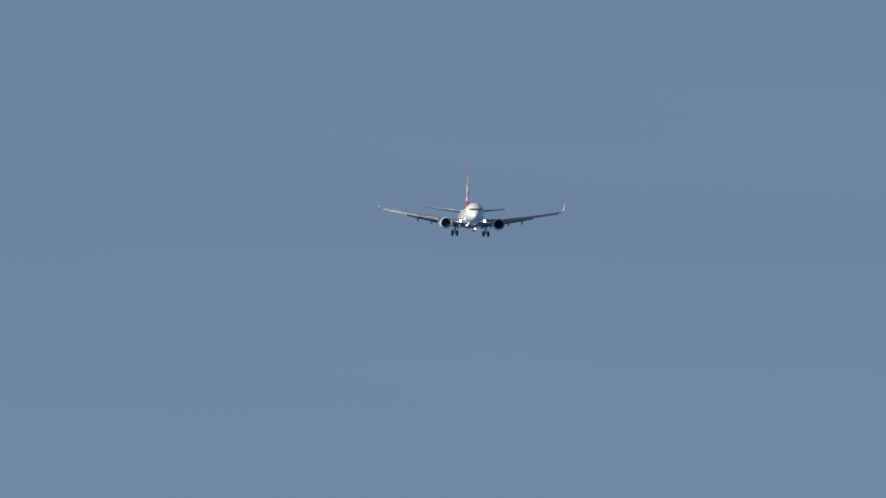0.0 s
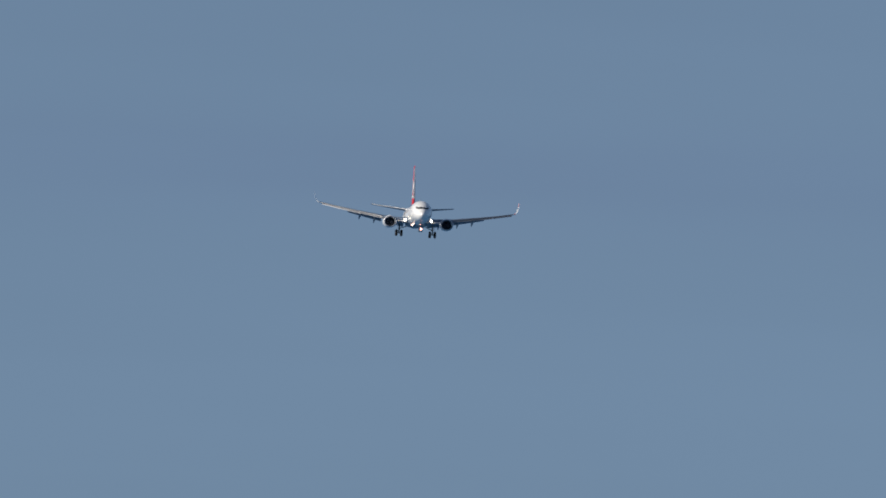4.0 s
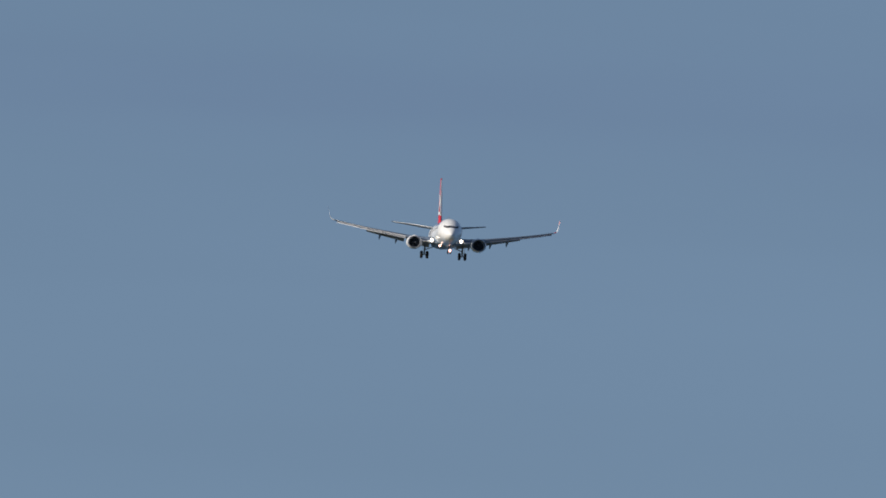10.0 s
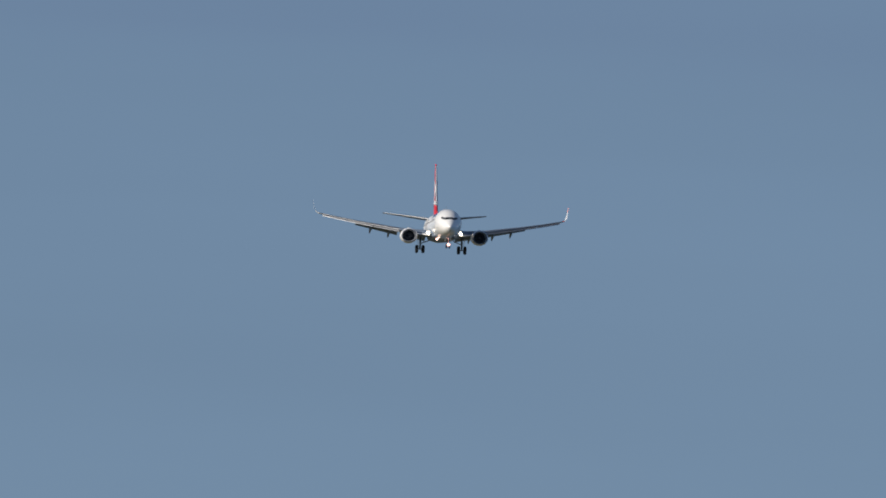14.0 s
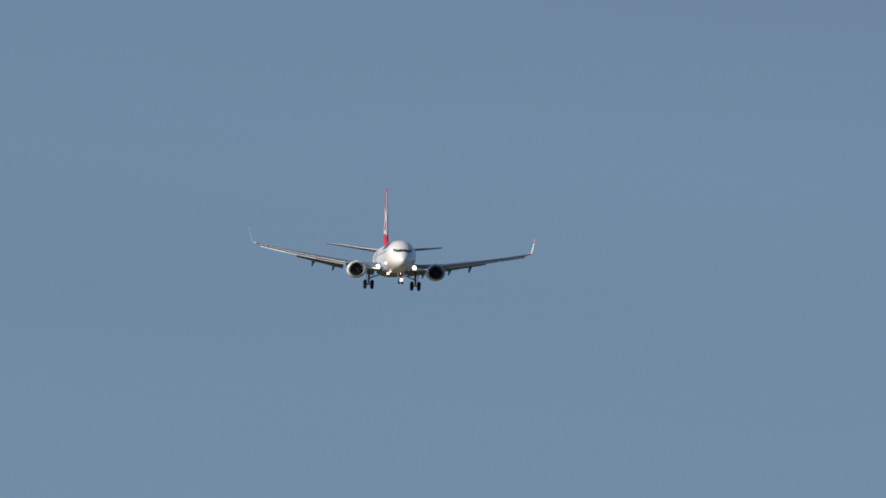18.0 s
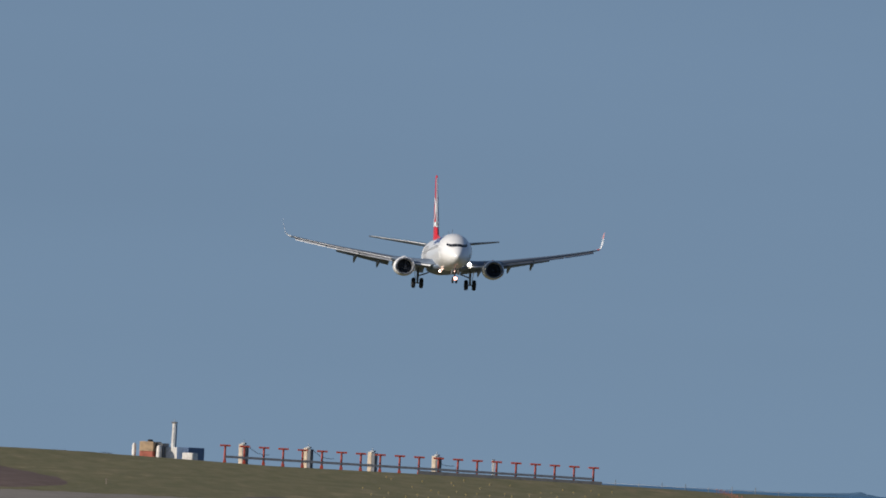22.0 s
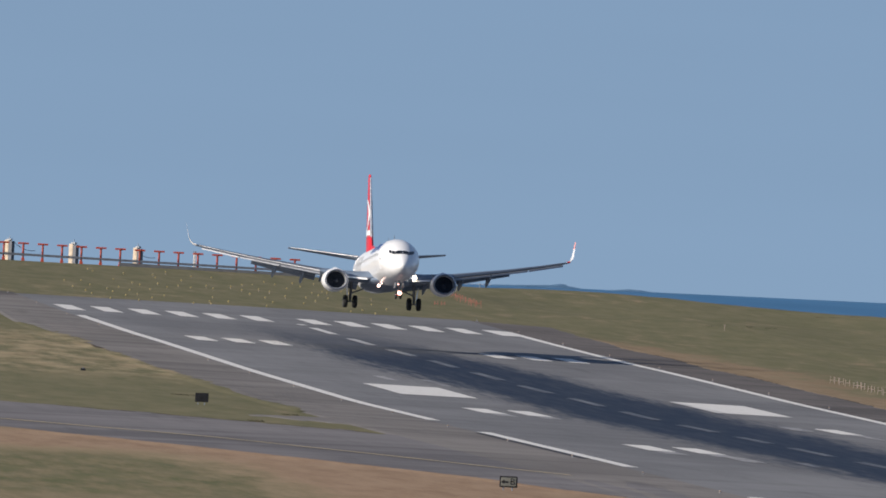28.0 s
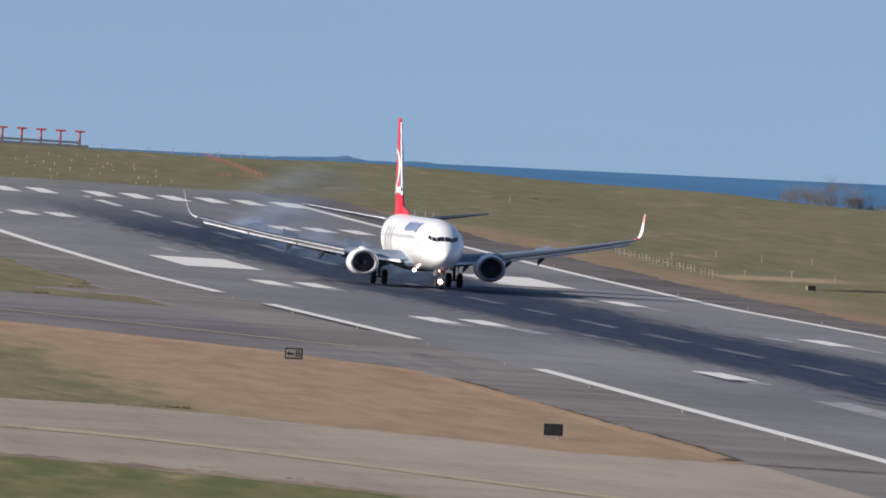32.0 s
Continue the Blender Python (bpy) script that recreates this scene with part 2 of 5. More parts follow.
    dry = m.math("MAXIMUM", verge, m.ramp(both, 0.56, 0.70, 0.0, 0.55))
    fresh = m.math("MULTIPLY", m.ramp(lat, -31, -30, 1.0, 0.0), m.math("MAXIMUM", m.math("MULTIPLY", lawn, m.ramp(mid, 0.35, 0.65, 0.05, 0.5)), m.math("MAXIMUM", m.math("MULTIPLY", meadow, m.ramp(past, 20, 50, 0.0, 0.9)), m.ramp(past, 1030, 1050, 0.0, 0.85))))
    green = m.mix(fresh, green, m.mix(m.ramp(patchy, 0.35, 0.65), (0.092, 0.110, 0.040), (0.150, 0.146, 0.064)))
    c = m.mix(dry, green, straw)
    c = m.mix(m.math("MULTIPLY", dead, 0.7), c, (0.370, 0.315, 0.195))
    c = m.mix(m.ramp(fine, 0.5, 0.8, 0.0, 0.25), c, (0.115, 0.104, 0.052))
    c = m.mix(m.ramp(m.noise(v, 0.8, 4, 0.6, stretch=(1.0, 0.10, 1)), 0.52, 0.78, 0.0, 0.20), c, (0.27, 0.215, 0.135))
    c = m.mix(m.ramp(m.noise(v, 1.7, 5, 0.7, stretch=(1.2, 0.07, 1)), 0.5, 0.76, 0.0, 0.24), c, m.mix(dry, (0.095, 0.094, 0.040), (0.205, 0.130, 0.085)))
    if blades:
        odd = m.add("ShaderNodeNewGeometry").outputs["Random Per Island"]
        c = m.mix(m.ramp(odd, 0.0, 1.0, 0.15, 0.5), c, m.mix(dry, (0.075, 0.068, 0.028), (0.160, 0.105, 0.065)))
    m.colour(c)
    m.bump(fine, 0.4, 0.08)
    return m.mat


M_GRASS = grassland("winter grass")
M_BLADE = grassland("winter grass blades", True)
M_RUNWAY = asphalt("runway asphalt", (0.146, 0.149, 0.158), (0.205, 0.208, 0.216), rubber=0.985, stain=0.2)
M_SHOULDER_OLD = asphalt("old shoulder asphalt", (0.150, 0.141, 0.136), (0.215, 0.201, 0.190), stain=0.42)
M_TAXI_PALE = asphalt("pale worn taxiway asphalt", (0.265, 0.232, 0.194), (0.345, 0.302, 0.250), stain=0.22)
M_TAXI_FAR = asphalt("brownish worn asphalt", (0.200, 0.182, 0.162), (0.262, 0.238, 0.210), stain=0.3)
M_SHOULDER = asphalt("shoulder asphalt", (0.105, 0.096, 0.094), (0.145, 0.132, 0.126))
M_TAXI = asphalt("taxiway asphalt", (0.132, 0.127, 0.132), (0.188, 0.179, 0.182))


def road_paint(name, colour, worn):
    m = Nodes(name, 0.7, spec=0.3)
    v = m.place()
    wear = m.noise(v, 1.1, 6, 0.7, stretch=(1, 0.12, 1))
    c = m.mix(m.ramp(wear, 0.62 - worn, 0.86 - worn, 0.0, 0.9), colour, (0.14, 0.14, 0.145))
    c = m.mix(m.ramp(m.noise(v, 3.5, 4, 0.6, stretch=(1, 0.1, 1)), 0.45, 0.75, 0.0, 0.3), c, tuple(x * 0.6 for x in colour))
    # rubber over the paint, its blue sky reflection put into the colour
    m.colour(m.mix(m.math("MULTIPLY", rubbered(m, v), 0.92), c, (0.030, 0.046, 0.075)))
    return m.mat


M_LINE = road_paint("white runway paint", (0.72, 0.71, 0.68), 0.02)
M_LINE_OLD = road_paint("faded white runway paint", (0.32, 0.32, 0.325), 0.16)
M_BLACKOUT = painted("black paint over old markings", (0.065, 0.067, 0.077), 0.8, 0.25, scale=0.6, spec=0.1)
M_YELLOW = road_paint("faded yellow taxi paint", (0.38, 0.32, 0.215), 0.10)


def sea_water():
    m = Nodes("sea water", 0.42, spec=0.22)
    v = m.place()
    swell = m.noise(v, 0.02, 5, 0.6, stretch=(1, 0.08, 1))
    m.colour(m.mix(m.ramp(swell, 0.3, 0.7), (0.036, 0.140, 0.285), (0.056, 0.180, 0.340)))
    m.bump(m.noise(v, 0.5, 4), 0.5, 0.3)
    return m.mat


M_SEA = sea_water()
# the blue of the air in between is mixed into the hills' colour
M_HILL_HAZE = painted("wooded hills blued by haze", (0.125, 0.225, 0.345), 1.0, 0.06, scale=0.2, spec=0.0)
M_WHITE = painted("white airliner paint", (0.85, 0.86, 0.87), 0.2, 0.02, scale=0.5)
M_LIP = painted("satin grey inlet lip", (0.22, 0.24, 0.29), 0.35, 0.05, metal=0.2)
# darker and bluer than the paint: shade and reflected sky are in the colour
M_GREYPAINT = painted("grey wing paint with shade and sky blue", (0.150, 0.195, 0.265), 0.42, 0.08, scale=0.6)
M_DARKGREY = painted("dark grey underside panels", (0.13, 0.135, 0.145), 0.5, 0.1)
M_TAILRED = painted("bright red tail paint", (0.56, 0.018, 0.026), 0.35, 0.06, scale=0.5)
M_ROSERED = painted("pale red winglet paint", (0.62, 0.30, 0.29), 0.4, 0.06, scale=0.5)
M_BARE = painted("bare polished metal", (0.56, 0.56, 0.58), 0.34, 0.05, metal=1.0)
M_EDGE = painted("dull bare metal edge", (0.33, 0.34, 0.36), 0.42, 0.06, metal=0.9)
M_STEEL = painted("grey gear steel", (0.20, 0.205, 0.215), 0.45, 0.12)
M_RUBBER = painted("black tyre rubber", (0.018, 0.018, 0.019), 0.8, 0.15)
M_DUCT = painted("dark engine duct", (0.030, 0.038, 0.055), 0.7, 0.12)
M_GLASS = painted("dark cockpit glazing", (0.012, 0.013, 0.016), 0.08, 0.05)
M_PORT = painted("shaded cabin glazing", (0.40, 0.41, 0.43), 0.3, 0.1)
M_BLUE = painted("blue livery paint", (0.014, 0.062, 0.22), 0.4, 0.05)
M_LIVERY = painted("grey livery pattern", (0.30, 0.31, 0.33), 0.4, 0.06)
M_LAMP = glowing("landing light", (1.0, 0.86, 0.66), 9.0)
M_BELLYLAMP = glowing("belly landing light", (1.0, 0.68, 0.55), 4.5)
M_TAXILAMP = glowing("taxi light", (1.0, 0.52, 0.42), 3.8)
M_ORANGE = painted("red-orange obstruction paint", (0.40, 0.062, 0.036), 0.6, 0.12, scale=3)
M_MARKRED = painted("faded red marker paint", (0.40, 0.155, 0.115), 0.7, 0.15, scale=3)
M_PALE = painted("off-white weathered paint", (0.74, 0.72, 0.69), 0.6, 0.15, scale=3)
M_BEIGE = painted("beige rendered masonry", (0.61, 0.51, 0.40), 0.8, 0.14, scale=2)
M_GALV = painted("galvanised steel", (0.30, 0.33, 0.37), 0.45, 0.14, metal=0.3, scale=3)
M_TRAY = painted("dull grey-blue tray steel", (0.12, 0.135, 0.165), 0.5, 0.12, scale=3)
M_BLACK = painted("black sign backing", (0.014, 0.015, 0.019), 0.7, 0.2, scale=3, spec=0.25)
M_SIGNFACE = painted("pale sign face", (0.175, 0.18, 0.155), 0.5, 0.1, scale=4)
M_ROSE = painted("faded pinkish paint", (0.36, 0.29, 0.245), 0.7, 0.15, scale=3)
M_BULB = painted("yellowish lamp glass", (0.42, 0.34, 0.15), 0.4, 0.1, scale=5)
M_CONTAINER = painted("blue container steel", (0.09, 0.155, 0.28), 0.55, 0.15)
M_BRICKRED = painted("dull red hut wall", (0.40, 0.120, 0.085), 0.8, 0.15)
M_OCHRE = painted("ochre hut wall", (0.42, 0.30, 0.19), 0.8, 0.15)
# twig colour lightened towards purple-grey to stand in for distance haze
M_TWIG = painted("grey-brown bare twigs paled by haze", (0.20, 0.178, 0.178), 0.9, 0.2, scale=2)
M_WEED = painted("dark withered weeds", (0.075, 0.062, 0.040), 0.95, 0.3, scale=2, spec=0.1)
M_EARTH = painted("bare brown earth", (0.150, 0.112, 0.098), 0.95, 0.2, scale=0.4, spec=0.1)
M_DIRT = painted("tan dirt", (0.235, 0.185, 0.138), 0.95, 0.2, scale=0.3, spec=0.1)
M_SLAT = painted("satin metal slat skin", (0.37, 0.385, 0.41), 0.40, 0.08, metal=0.75, scale=0.8)
M_SOIL_SHADE = painted("dark damp soil", (0.085, 0.068, 0.052), 0.95, 0.25, scale=0.5, spec=0.1)


def smoke_material(name, thin, thick):
    """Thin smoke that fades out from the middle of each wisp."""
    m = Nodes(name, 1.0, spec=0.0)
    gx, _, gz = m.axes(m.add("ShaderNodeTexCoord").outputs["Generated"])
    x, z = m.math("SUBTRACT", gx, 0.5), m.math("SUBTRACT", gz, 0.5)
    off = m.math("ADD", m.math("MULTIPLY", x, x), m.math("MULTIPLY", z, z))
    core = m.ramp(off, 0.0, 0.235, 1.0, 0.0)
    wisps = m.ramp(m.noise(m.place(), 0.22, 2, 0.5), 0.3, 0.7, thin, thick)
    amount = m.math("MULTIPLY", m.math("MULTIPLY", core, core), wisps)
    clear = m.t.nodes.new("ShaderNodeBsdfTransparent")
    lit = m.t.nodes.new("ShaderNodeBsdfDiffuse")
    through_lit = m.t.nodes.new("ShaderNodeBsdfTranslucent")
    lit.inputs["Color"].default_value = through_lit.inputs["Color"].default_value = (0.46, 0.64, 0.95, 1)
    half, whole = m.t.nodes.new("ShaderNodeMixShader"), m.t.nodes.new("ShaderNodeMixShader")
    m.link(lit.outputs[0], half.inputs[1])
    m.link(through_lit.outputs[0], half.inputs[2])
    m.link(amount, whole.inputs[0])
    m.link(clear.outputs[0], whole.inputs[1])
    m.link(half.outputs[0], whole.inputs[2])
    m.link(whole.outputs[0], m.t.nodes["Material Output"].inputs["Surface"])
    return m.mat


M_SMOKE = smoke_material("fresh tyre smoke", 0.17, 0.40)
M_HAZE = smoke_material("thin tyre smoke", 0.08, 0.21)


# ---- mesh helpers ----
def solid(name, verts, faces, material, parent=None, label="", smooth=False):
    """One mesh object from points and faces, at top level or under a thing or part."""
    me = bpy.data.meshes.new(name)
    me.from_pydata([tuple(v) for v in verts], [], faces)
    bm = bmesh.new()
    bm.from_mesh(me)
    bmesh.ops.recalc_face_normals(bm, faces=bm.faces)
    bm.to_mesh(me)
    bm.free()
    if smooth:
        me.shade_smooth()
        me.set_sharp_from_angle(angle=radians(38))
    me.materials.append(material)
    ob = new(name, me)
    ob.parent = parent
    if label:
        tagged(ob, label)
    return ob


def shared(name, ob, parent, m):
    """Another object on the same mesh as ob, at the pose m under its parent."""
    o = new(name, ob.data)
    o.parent = parent
    o.matrix_basis = m
    return o


class Shape:
    """Points and faces gathered from simple pieces, for one mesh."""

    def __init__(self):
        self.v, self.f = [], []

    def put(self, verts, faces):
        n = len(self.v)
        self.v += [tuple(p) for p in verts]
        self.f += [tuple(i + n for i in q) for q in faces]
        return self

    def loft(self, rings, caps=True):
        n = len(rings[0])
        verts = [p for ring in rings for p in ring]
        faces = [(i * n + j, i * n + (j + 1) % n, (i + 1) * n + (j + 1) % n, (i + 1) * n + j) for i in range(len(rings) - 1) for j in range(n)]
        if caps:
            faces += [tuple(range(n)), tuple((len(rings) - 1) * n + j for j in range(n))]
        return self.put(verts, faces)

    def box(self, x0, x1, y0, y1, z0, z1, edge=0.0):
        """A box whose upright and upper edges are cut back by edge."""
        e = edge or min(x1 - x0, y1 - y0, z1 - z0) * 0.06

        def ring(z, cut):
            a, b, c, d = x0 + cut, x1 - cut, y0 + cut, y1 - cut
            return [(a + e, c, z), (b - e, c, z), (b, c + e, z), (b, d - e, z), (b - e, d, z), (a + e, d, z), (a, d - e, z), (a, c + e, z)]

        return self.loft([ring(z0, 0), ring(z1 - e, 0), ring(z1, e * 0.8)])

    def rod(self, a, b, r0, r1=None, n=8):
        a, b = Vector(a), Vector(b)
        q = (b - a).to_track_quat("Z", "Y").to_matrix()
        ring = [Vector((math.cos(2 * math.pi * k / n), math.sin(2 * math.pi * k / n), 0)) for k in range(n)]
        return self.loft([[a + q @ (p * r0) for p in ring], [b + q @ (p * (r0 if r1 is None else r1)) for p in ring]])

    def lathe(self, profile, centre, axis="Y", n=24, caps=False):
        """A profile of (along, radius) turned round an axis through centre."""
        cx, cy, cz = centre
        rings = []
        for a, r in profile:
            ring = []
            for k in range(n):
                c, s = r * math.cos(2 * math.pi * k / n), r * math.sin(2 * math.pi * k / n)
                ring.append((cx + c, cy + a, cz + s) if axis == "Y" else (cx + a, cy + c, cz + s) if axis == "X" else (cx + c, cy + s, cz + a))
            rings.append(ring)
        return self.loft(rings, caps)

    def done(self, name, material, parent=None, label="", smooth=False):
        return solid(name, self.v, self.f, material, parent, label, smooth)


def thing(name, at, label, category, group="", turn=0.0):
    e = new(name)
    e.matrix_basis = pose(*at, 0, 0, turn)
    return tagged(e, label, category, group)


# ---- the lie of the land ----
PROFILE = ((-1500, -34.0), (-1100, -15.5), (-700, -13.6), (-330, -11.0), (-288, -10.44), (-150, -11.95), (0, -13.5), (64, -14.1), (150, -14.8), (206, -15.15),
           (265, -15.6), (325, -16.05), (403, -16.5), (450, -16.78), (532, -16.95), (600, -17.1), (705, -17.3), (794, -17.52), (881, -17.95), (990, -18.4),
           (1200, -19.2), (1979, -20.5), (3200, -21.0))
P_S, P_Z = [a for a, _ in PROFILE], [b for _, b in PROFILE]
EDGE_S, EDGE_L = [-1500, -300, -288, -263, -203, -148, -130, -40, 400], [38, 40, 56, 66, 79, 87, 93, 120, 150]


def lie(lat, s):
    """Height of the ground."""
    z = EYE[2] + float(np.mean(np.interp([s - 16, s - 8, s, s + 8, s + 16], P_S, P_Z))) - 0.0132 * max(-35.0, min(35.0, lat))
    # a shallow saddle in the crest where the plateau's edge begins to fall away
    z -= 0.52 * float(np.interp(lat, (57, 69, 76, 92), (0, 1, 0.9, 0))) * float(np.interp(s, (-130, -60), (1, 0)))
    z -= 0.5 * float(np.interp(lat, (32, 44, 57, 69), (0, 1, 0.9, 0))) * float(np.interp(s, (-262, -215, -150, -105), (0, 1, 1, 0)))
    out = lat - float(np.interp(s, EDGE_S, EDGE_L))
    if out > 0:
        z -= min(out, 20) ** 2 * 0.006 + max(0, out - 20) * 0.24
    return z


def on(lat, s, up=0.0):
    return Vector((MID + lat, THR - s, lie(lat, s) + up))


def swell(lat, s):
    """Gentle unevenness of the grass away from the paved parts."""
    if -34 < lat < 35 and s > -90:
        return -0.02
    a = min(1.0, max(0.0, (lat - 33) / 14)) if lat > 0 else 0.0
    if s < -90:
        a = max(a, min(1.0, (-90 - s) / 60))
    return -0.02 + a * (0.35 * noise.noise((lat * 0.07, s * 0.012, 3.0)) + 0.16 * noise.noise((lat * 0.3, s * 0.05, 8.0)))


def ground_sheet():
    lats = [-2500, -1200, -600, -300, -200, -150] + list(range(-120, -36, 6)) + [-35, -33, -30, -15, 0, 15, 30, 33, 35] + list(range(37, 160, 3)) + [170, 190, 220, 300, 700, 2500]
    ss = [-1900, -1500, -1200, -1000, -800, -650, -550, -480, -430, -390] + list(range(-360, 1200, 6)) + list(range(1206, 2000, 30)) + [2100, 2400, 3000]
    verts = [(MID + l, THR - s, lie(l, s) + swell(l, s)) for s in ss for l in lats]
    n = len(lats)
    faces = [(i * n + j, i * n + j + 1, (i + 1) * n + j + 1, (i + 1) * n + j) for i in range(len(ss) - 1) for j in range(n - 1)]
    g = solid("ground", verts, faces, M_GRASS, smooth=True)
    return tagged(g, "thin green and straw-coloured airfield grass on sloping ground", "ground", kind="structure")


def sheet(name, lats, start, end, up, material, step=6.0, ragged=0.0):
    """A paved or painted sheet between two curves start(lat) and end(lat), a little above the ground."""
    verts, faces, cols = [], [], []
    for l in lats:
        a, b = start(l) + ragged * noise.noise((l * 0.8, 1, up * 900)), end(l) + ragged * noise.noise((l * 0.8, 5, up * 900))
        k = max(1, int(round((end(lats[0]) - start(lats[0])) / step)))
        cols.append(len(verts))
        verts += [on(l, a + (b - a) * i / k, up) for i in range(k + 1)]
    k = len(verts) // len(lats) - 1
    for c in range(len(lats) - 1):
        for i in range(k):
            faces.append((cols[c] + i, cols[c] + i + 1, cols[c + 1] + i + 1, cols[c + 1] + i))
    # skirt down to the ground all round
    m = k + 1
    rim = [(0, i) for i in range(k)] + [(c, k) for c in range(len(lats) - 1)] + [(len(lats) - 1, i) for i in range(k, 0, -1)] + [(c, 0) for c in range(len(lats) - 1, 0, -1)]
    n = len(verts)
    for c, i in rim:
        ds = -2.0 if i == 0 else 2.0 if i == k else 0.0
        dl = -0.7 if c == 0 else 0.7 if c == len(lats) - 1 else 0.0
        verts.append(verts[c * m + i] + Vector((dl, -ds, -0.075)))
    for j in range(len(rim)):
        (c0, i0), (c1, i1) = rim[j], rim[(j + 1) % len(rim)]
        faces.append((c0 * m + i0, c1 * m + i1, n + (j + 1) % len(rim), n + j))
    return solid(name, verts, faces, material)


def along(*pairs):
    xs, ys = [p[0] for p in pairs], [p[1] for p in pairs]
    return lambda l: float(np.interp(l, xs, ys))


def bar(name, lat, width, s0, s1, material, up=0.05, parent=None):
    """A painted stripe along the runway."""
    n = max(1, int((s1 - s0) / 8))
    verts = [on(lat + w, s0 + (s1 - s0) * i / n, up) for i in range(n + 1) for w in (-width / 2, width / 2)]
    faces = [(2 * i, 2 * i + 1, 2 * i + 3, 2 * i + 2) for i in range(n)]
    ob = solid(name, verts, faces, material)
    ob.parent = parent
    return ob


ground = ground_sheet()

sea_y = [1200, 2000, 2600, 3200, 3800, 4400, 4940]
sea_x = [-2600, -1200, -400, 0, 200, 400, 800, 1600, 3200]
sea = solid("water", [(x, y, 0.6) for y in sea_y for x in sea_x], [(i * 9 + j, i * 9 + j + 1, i * 9 + j + 10, i * 9 + j + 9) for i in range(6) for j in range(8)], M_SEA)
tagged(sea, "dark blue open sea behind the airfield", "sea", kind="structure")

runway = sheet("runway", [-22.6, -15, -7.5, 0, 7.5, 15, 22.6], lambda l: -52 + abs(l) * 0.2, lambda l: 1750.0, 0.03, M_RUNWAY)
tagged(runway, "grey asphalt runway with a dark band of tyre rubber", "runway", kind="structure")
shoulder = sheet("pavement", [22.6, 26, 29.8], lambda l: -47.0 + (l - 22) * 1.5, lambda l: 1750.0, 0.028, M_SHOULDER)
tagged(shoulder, "dark asphalt shoulder beside the runway", "pavement", kind="structure")
shoulder = sheet("pavement", [-30.8, -29, -26, -22.6], along((-30.8, 118.0), (-29, 40.0), (-26, -40.0), (-22.6, -47.0)), lambda l: 1750.0, 0.028, M_SHOULDER_OLD)
tagged(shoulder, "worn grey asphalt shoulder beside the runway", "pavement", kind="structure")
turnoff = sheet("taxiway", list(np.linspace(-160, -66, 40)) + list(np.linspace(-65, -22.7, 60)), along((-160, -10.0), (-50, -23.0), (-36, -24.0), (-22.7, -40.0)),
                along((-160, 45.0), (-50, 34.0), (-39, 34.0), (-31.3, 40.0), (-27.8, 122.0), (-22.7, 126.0)), 0.022, M_TAXI_FAR, ragged=7.0)
tagged(turnoff, "worn brownish-grey asphalt taxiway at the runway's start", "taxiway", kind="structure")
turnoff = sheet("taxiway", list(np.linspace(-220, -66, 40)) + list(np.linspace(-65, -22.7, 70)),
                along((-220, 520.0), (-61, 545.0), (-52.7, 548.0), (-41, 588.0), (-36, 604.0), (-31.7, 622.0), (-28.9, 627.0), (-22.7, 640.0)),
                along((-220, 600.0), (-59.2, 672.0), (-49, 722.0), (-43.7, 747.0), (-37.5, 781.0), (-34.6, 805.0), (-29.9, 822.0), (-22.7, 835.0)), 0.024, M_TAXI, ragged=9.0)
tagged(turnoff, "wide worn asphalt taxiway joining the runway", "taxiway", kind="structure")
turnoff = sheet("taxiway", list(np.linspace(-260, -80, 30)) + list(np.linspace(-79, -22.7, 80)),
                along((-260, 870.0), (-66, 942.0), (-57, 948.0), (-52, 961.0), (-47.7, 977.0), (-43.5, 989.0), (-39.2, 1007.0), (-34.4, 1013.0), (-22.7, 1018.0)),
                along((-260, 985.0), (-71, 1069.0), (-64, 1081.0), (-58, 1099.0), (-54, 1115.0), (-45, 1150.0), (-31, 1205.0), (-22.7, 1230.0)), 0.026, M_TAXI_PALE, ragged=2.0)
tagged(turnoff, "pale worn asphalt taxiway across the foreground", "taxiway", kind="structure")

link = sheet("pavement", list(np.linspace(-36.5, -30.9, 16)), along((-36.5, 559.0), (-34, 556.0), (-31, 553.0)), along((-36.5, 562.0), (-34, 572.0), (-31, 580.0)), 0.021, M_SHOULDER_OLD, ragged=6.0)
tagged(link, "narrow worn asphalt strip crossing the grass", "pavement", kind="structure")
patch = sheet("pavement", list(np.linspace(-29.5, -22.8, 9)), along((-29.5, -44.0), (-26, -58.0), (-22.8, -54.0)), along((-29.5, -36.0), (-26, -30.0), (-22.8, -34.0)), 0.034, M_SHOULDER, ragged=5.0)
tagged(patch, "dark asphalt repair patch at the runway's start", "pavement", kind="structure")



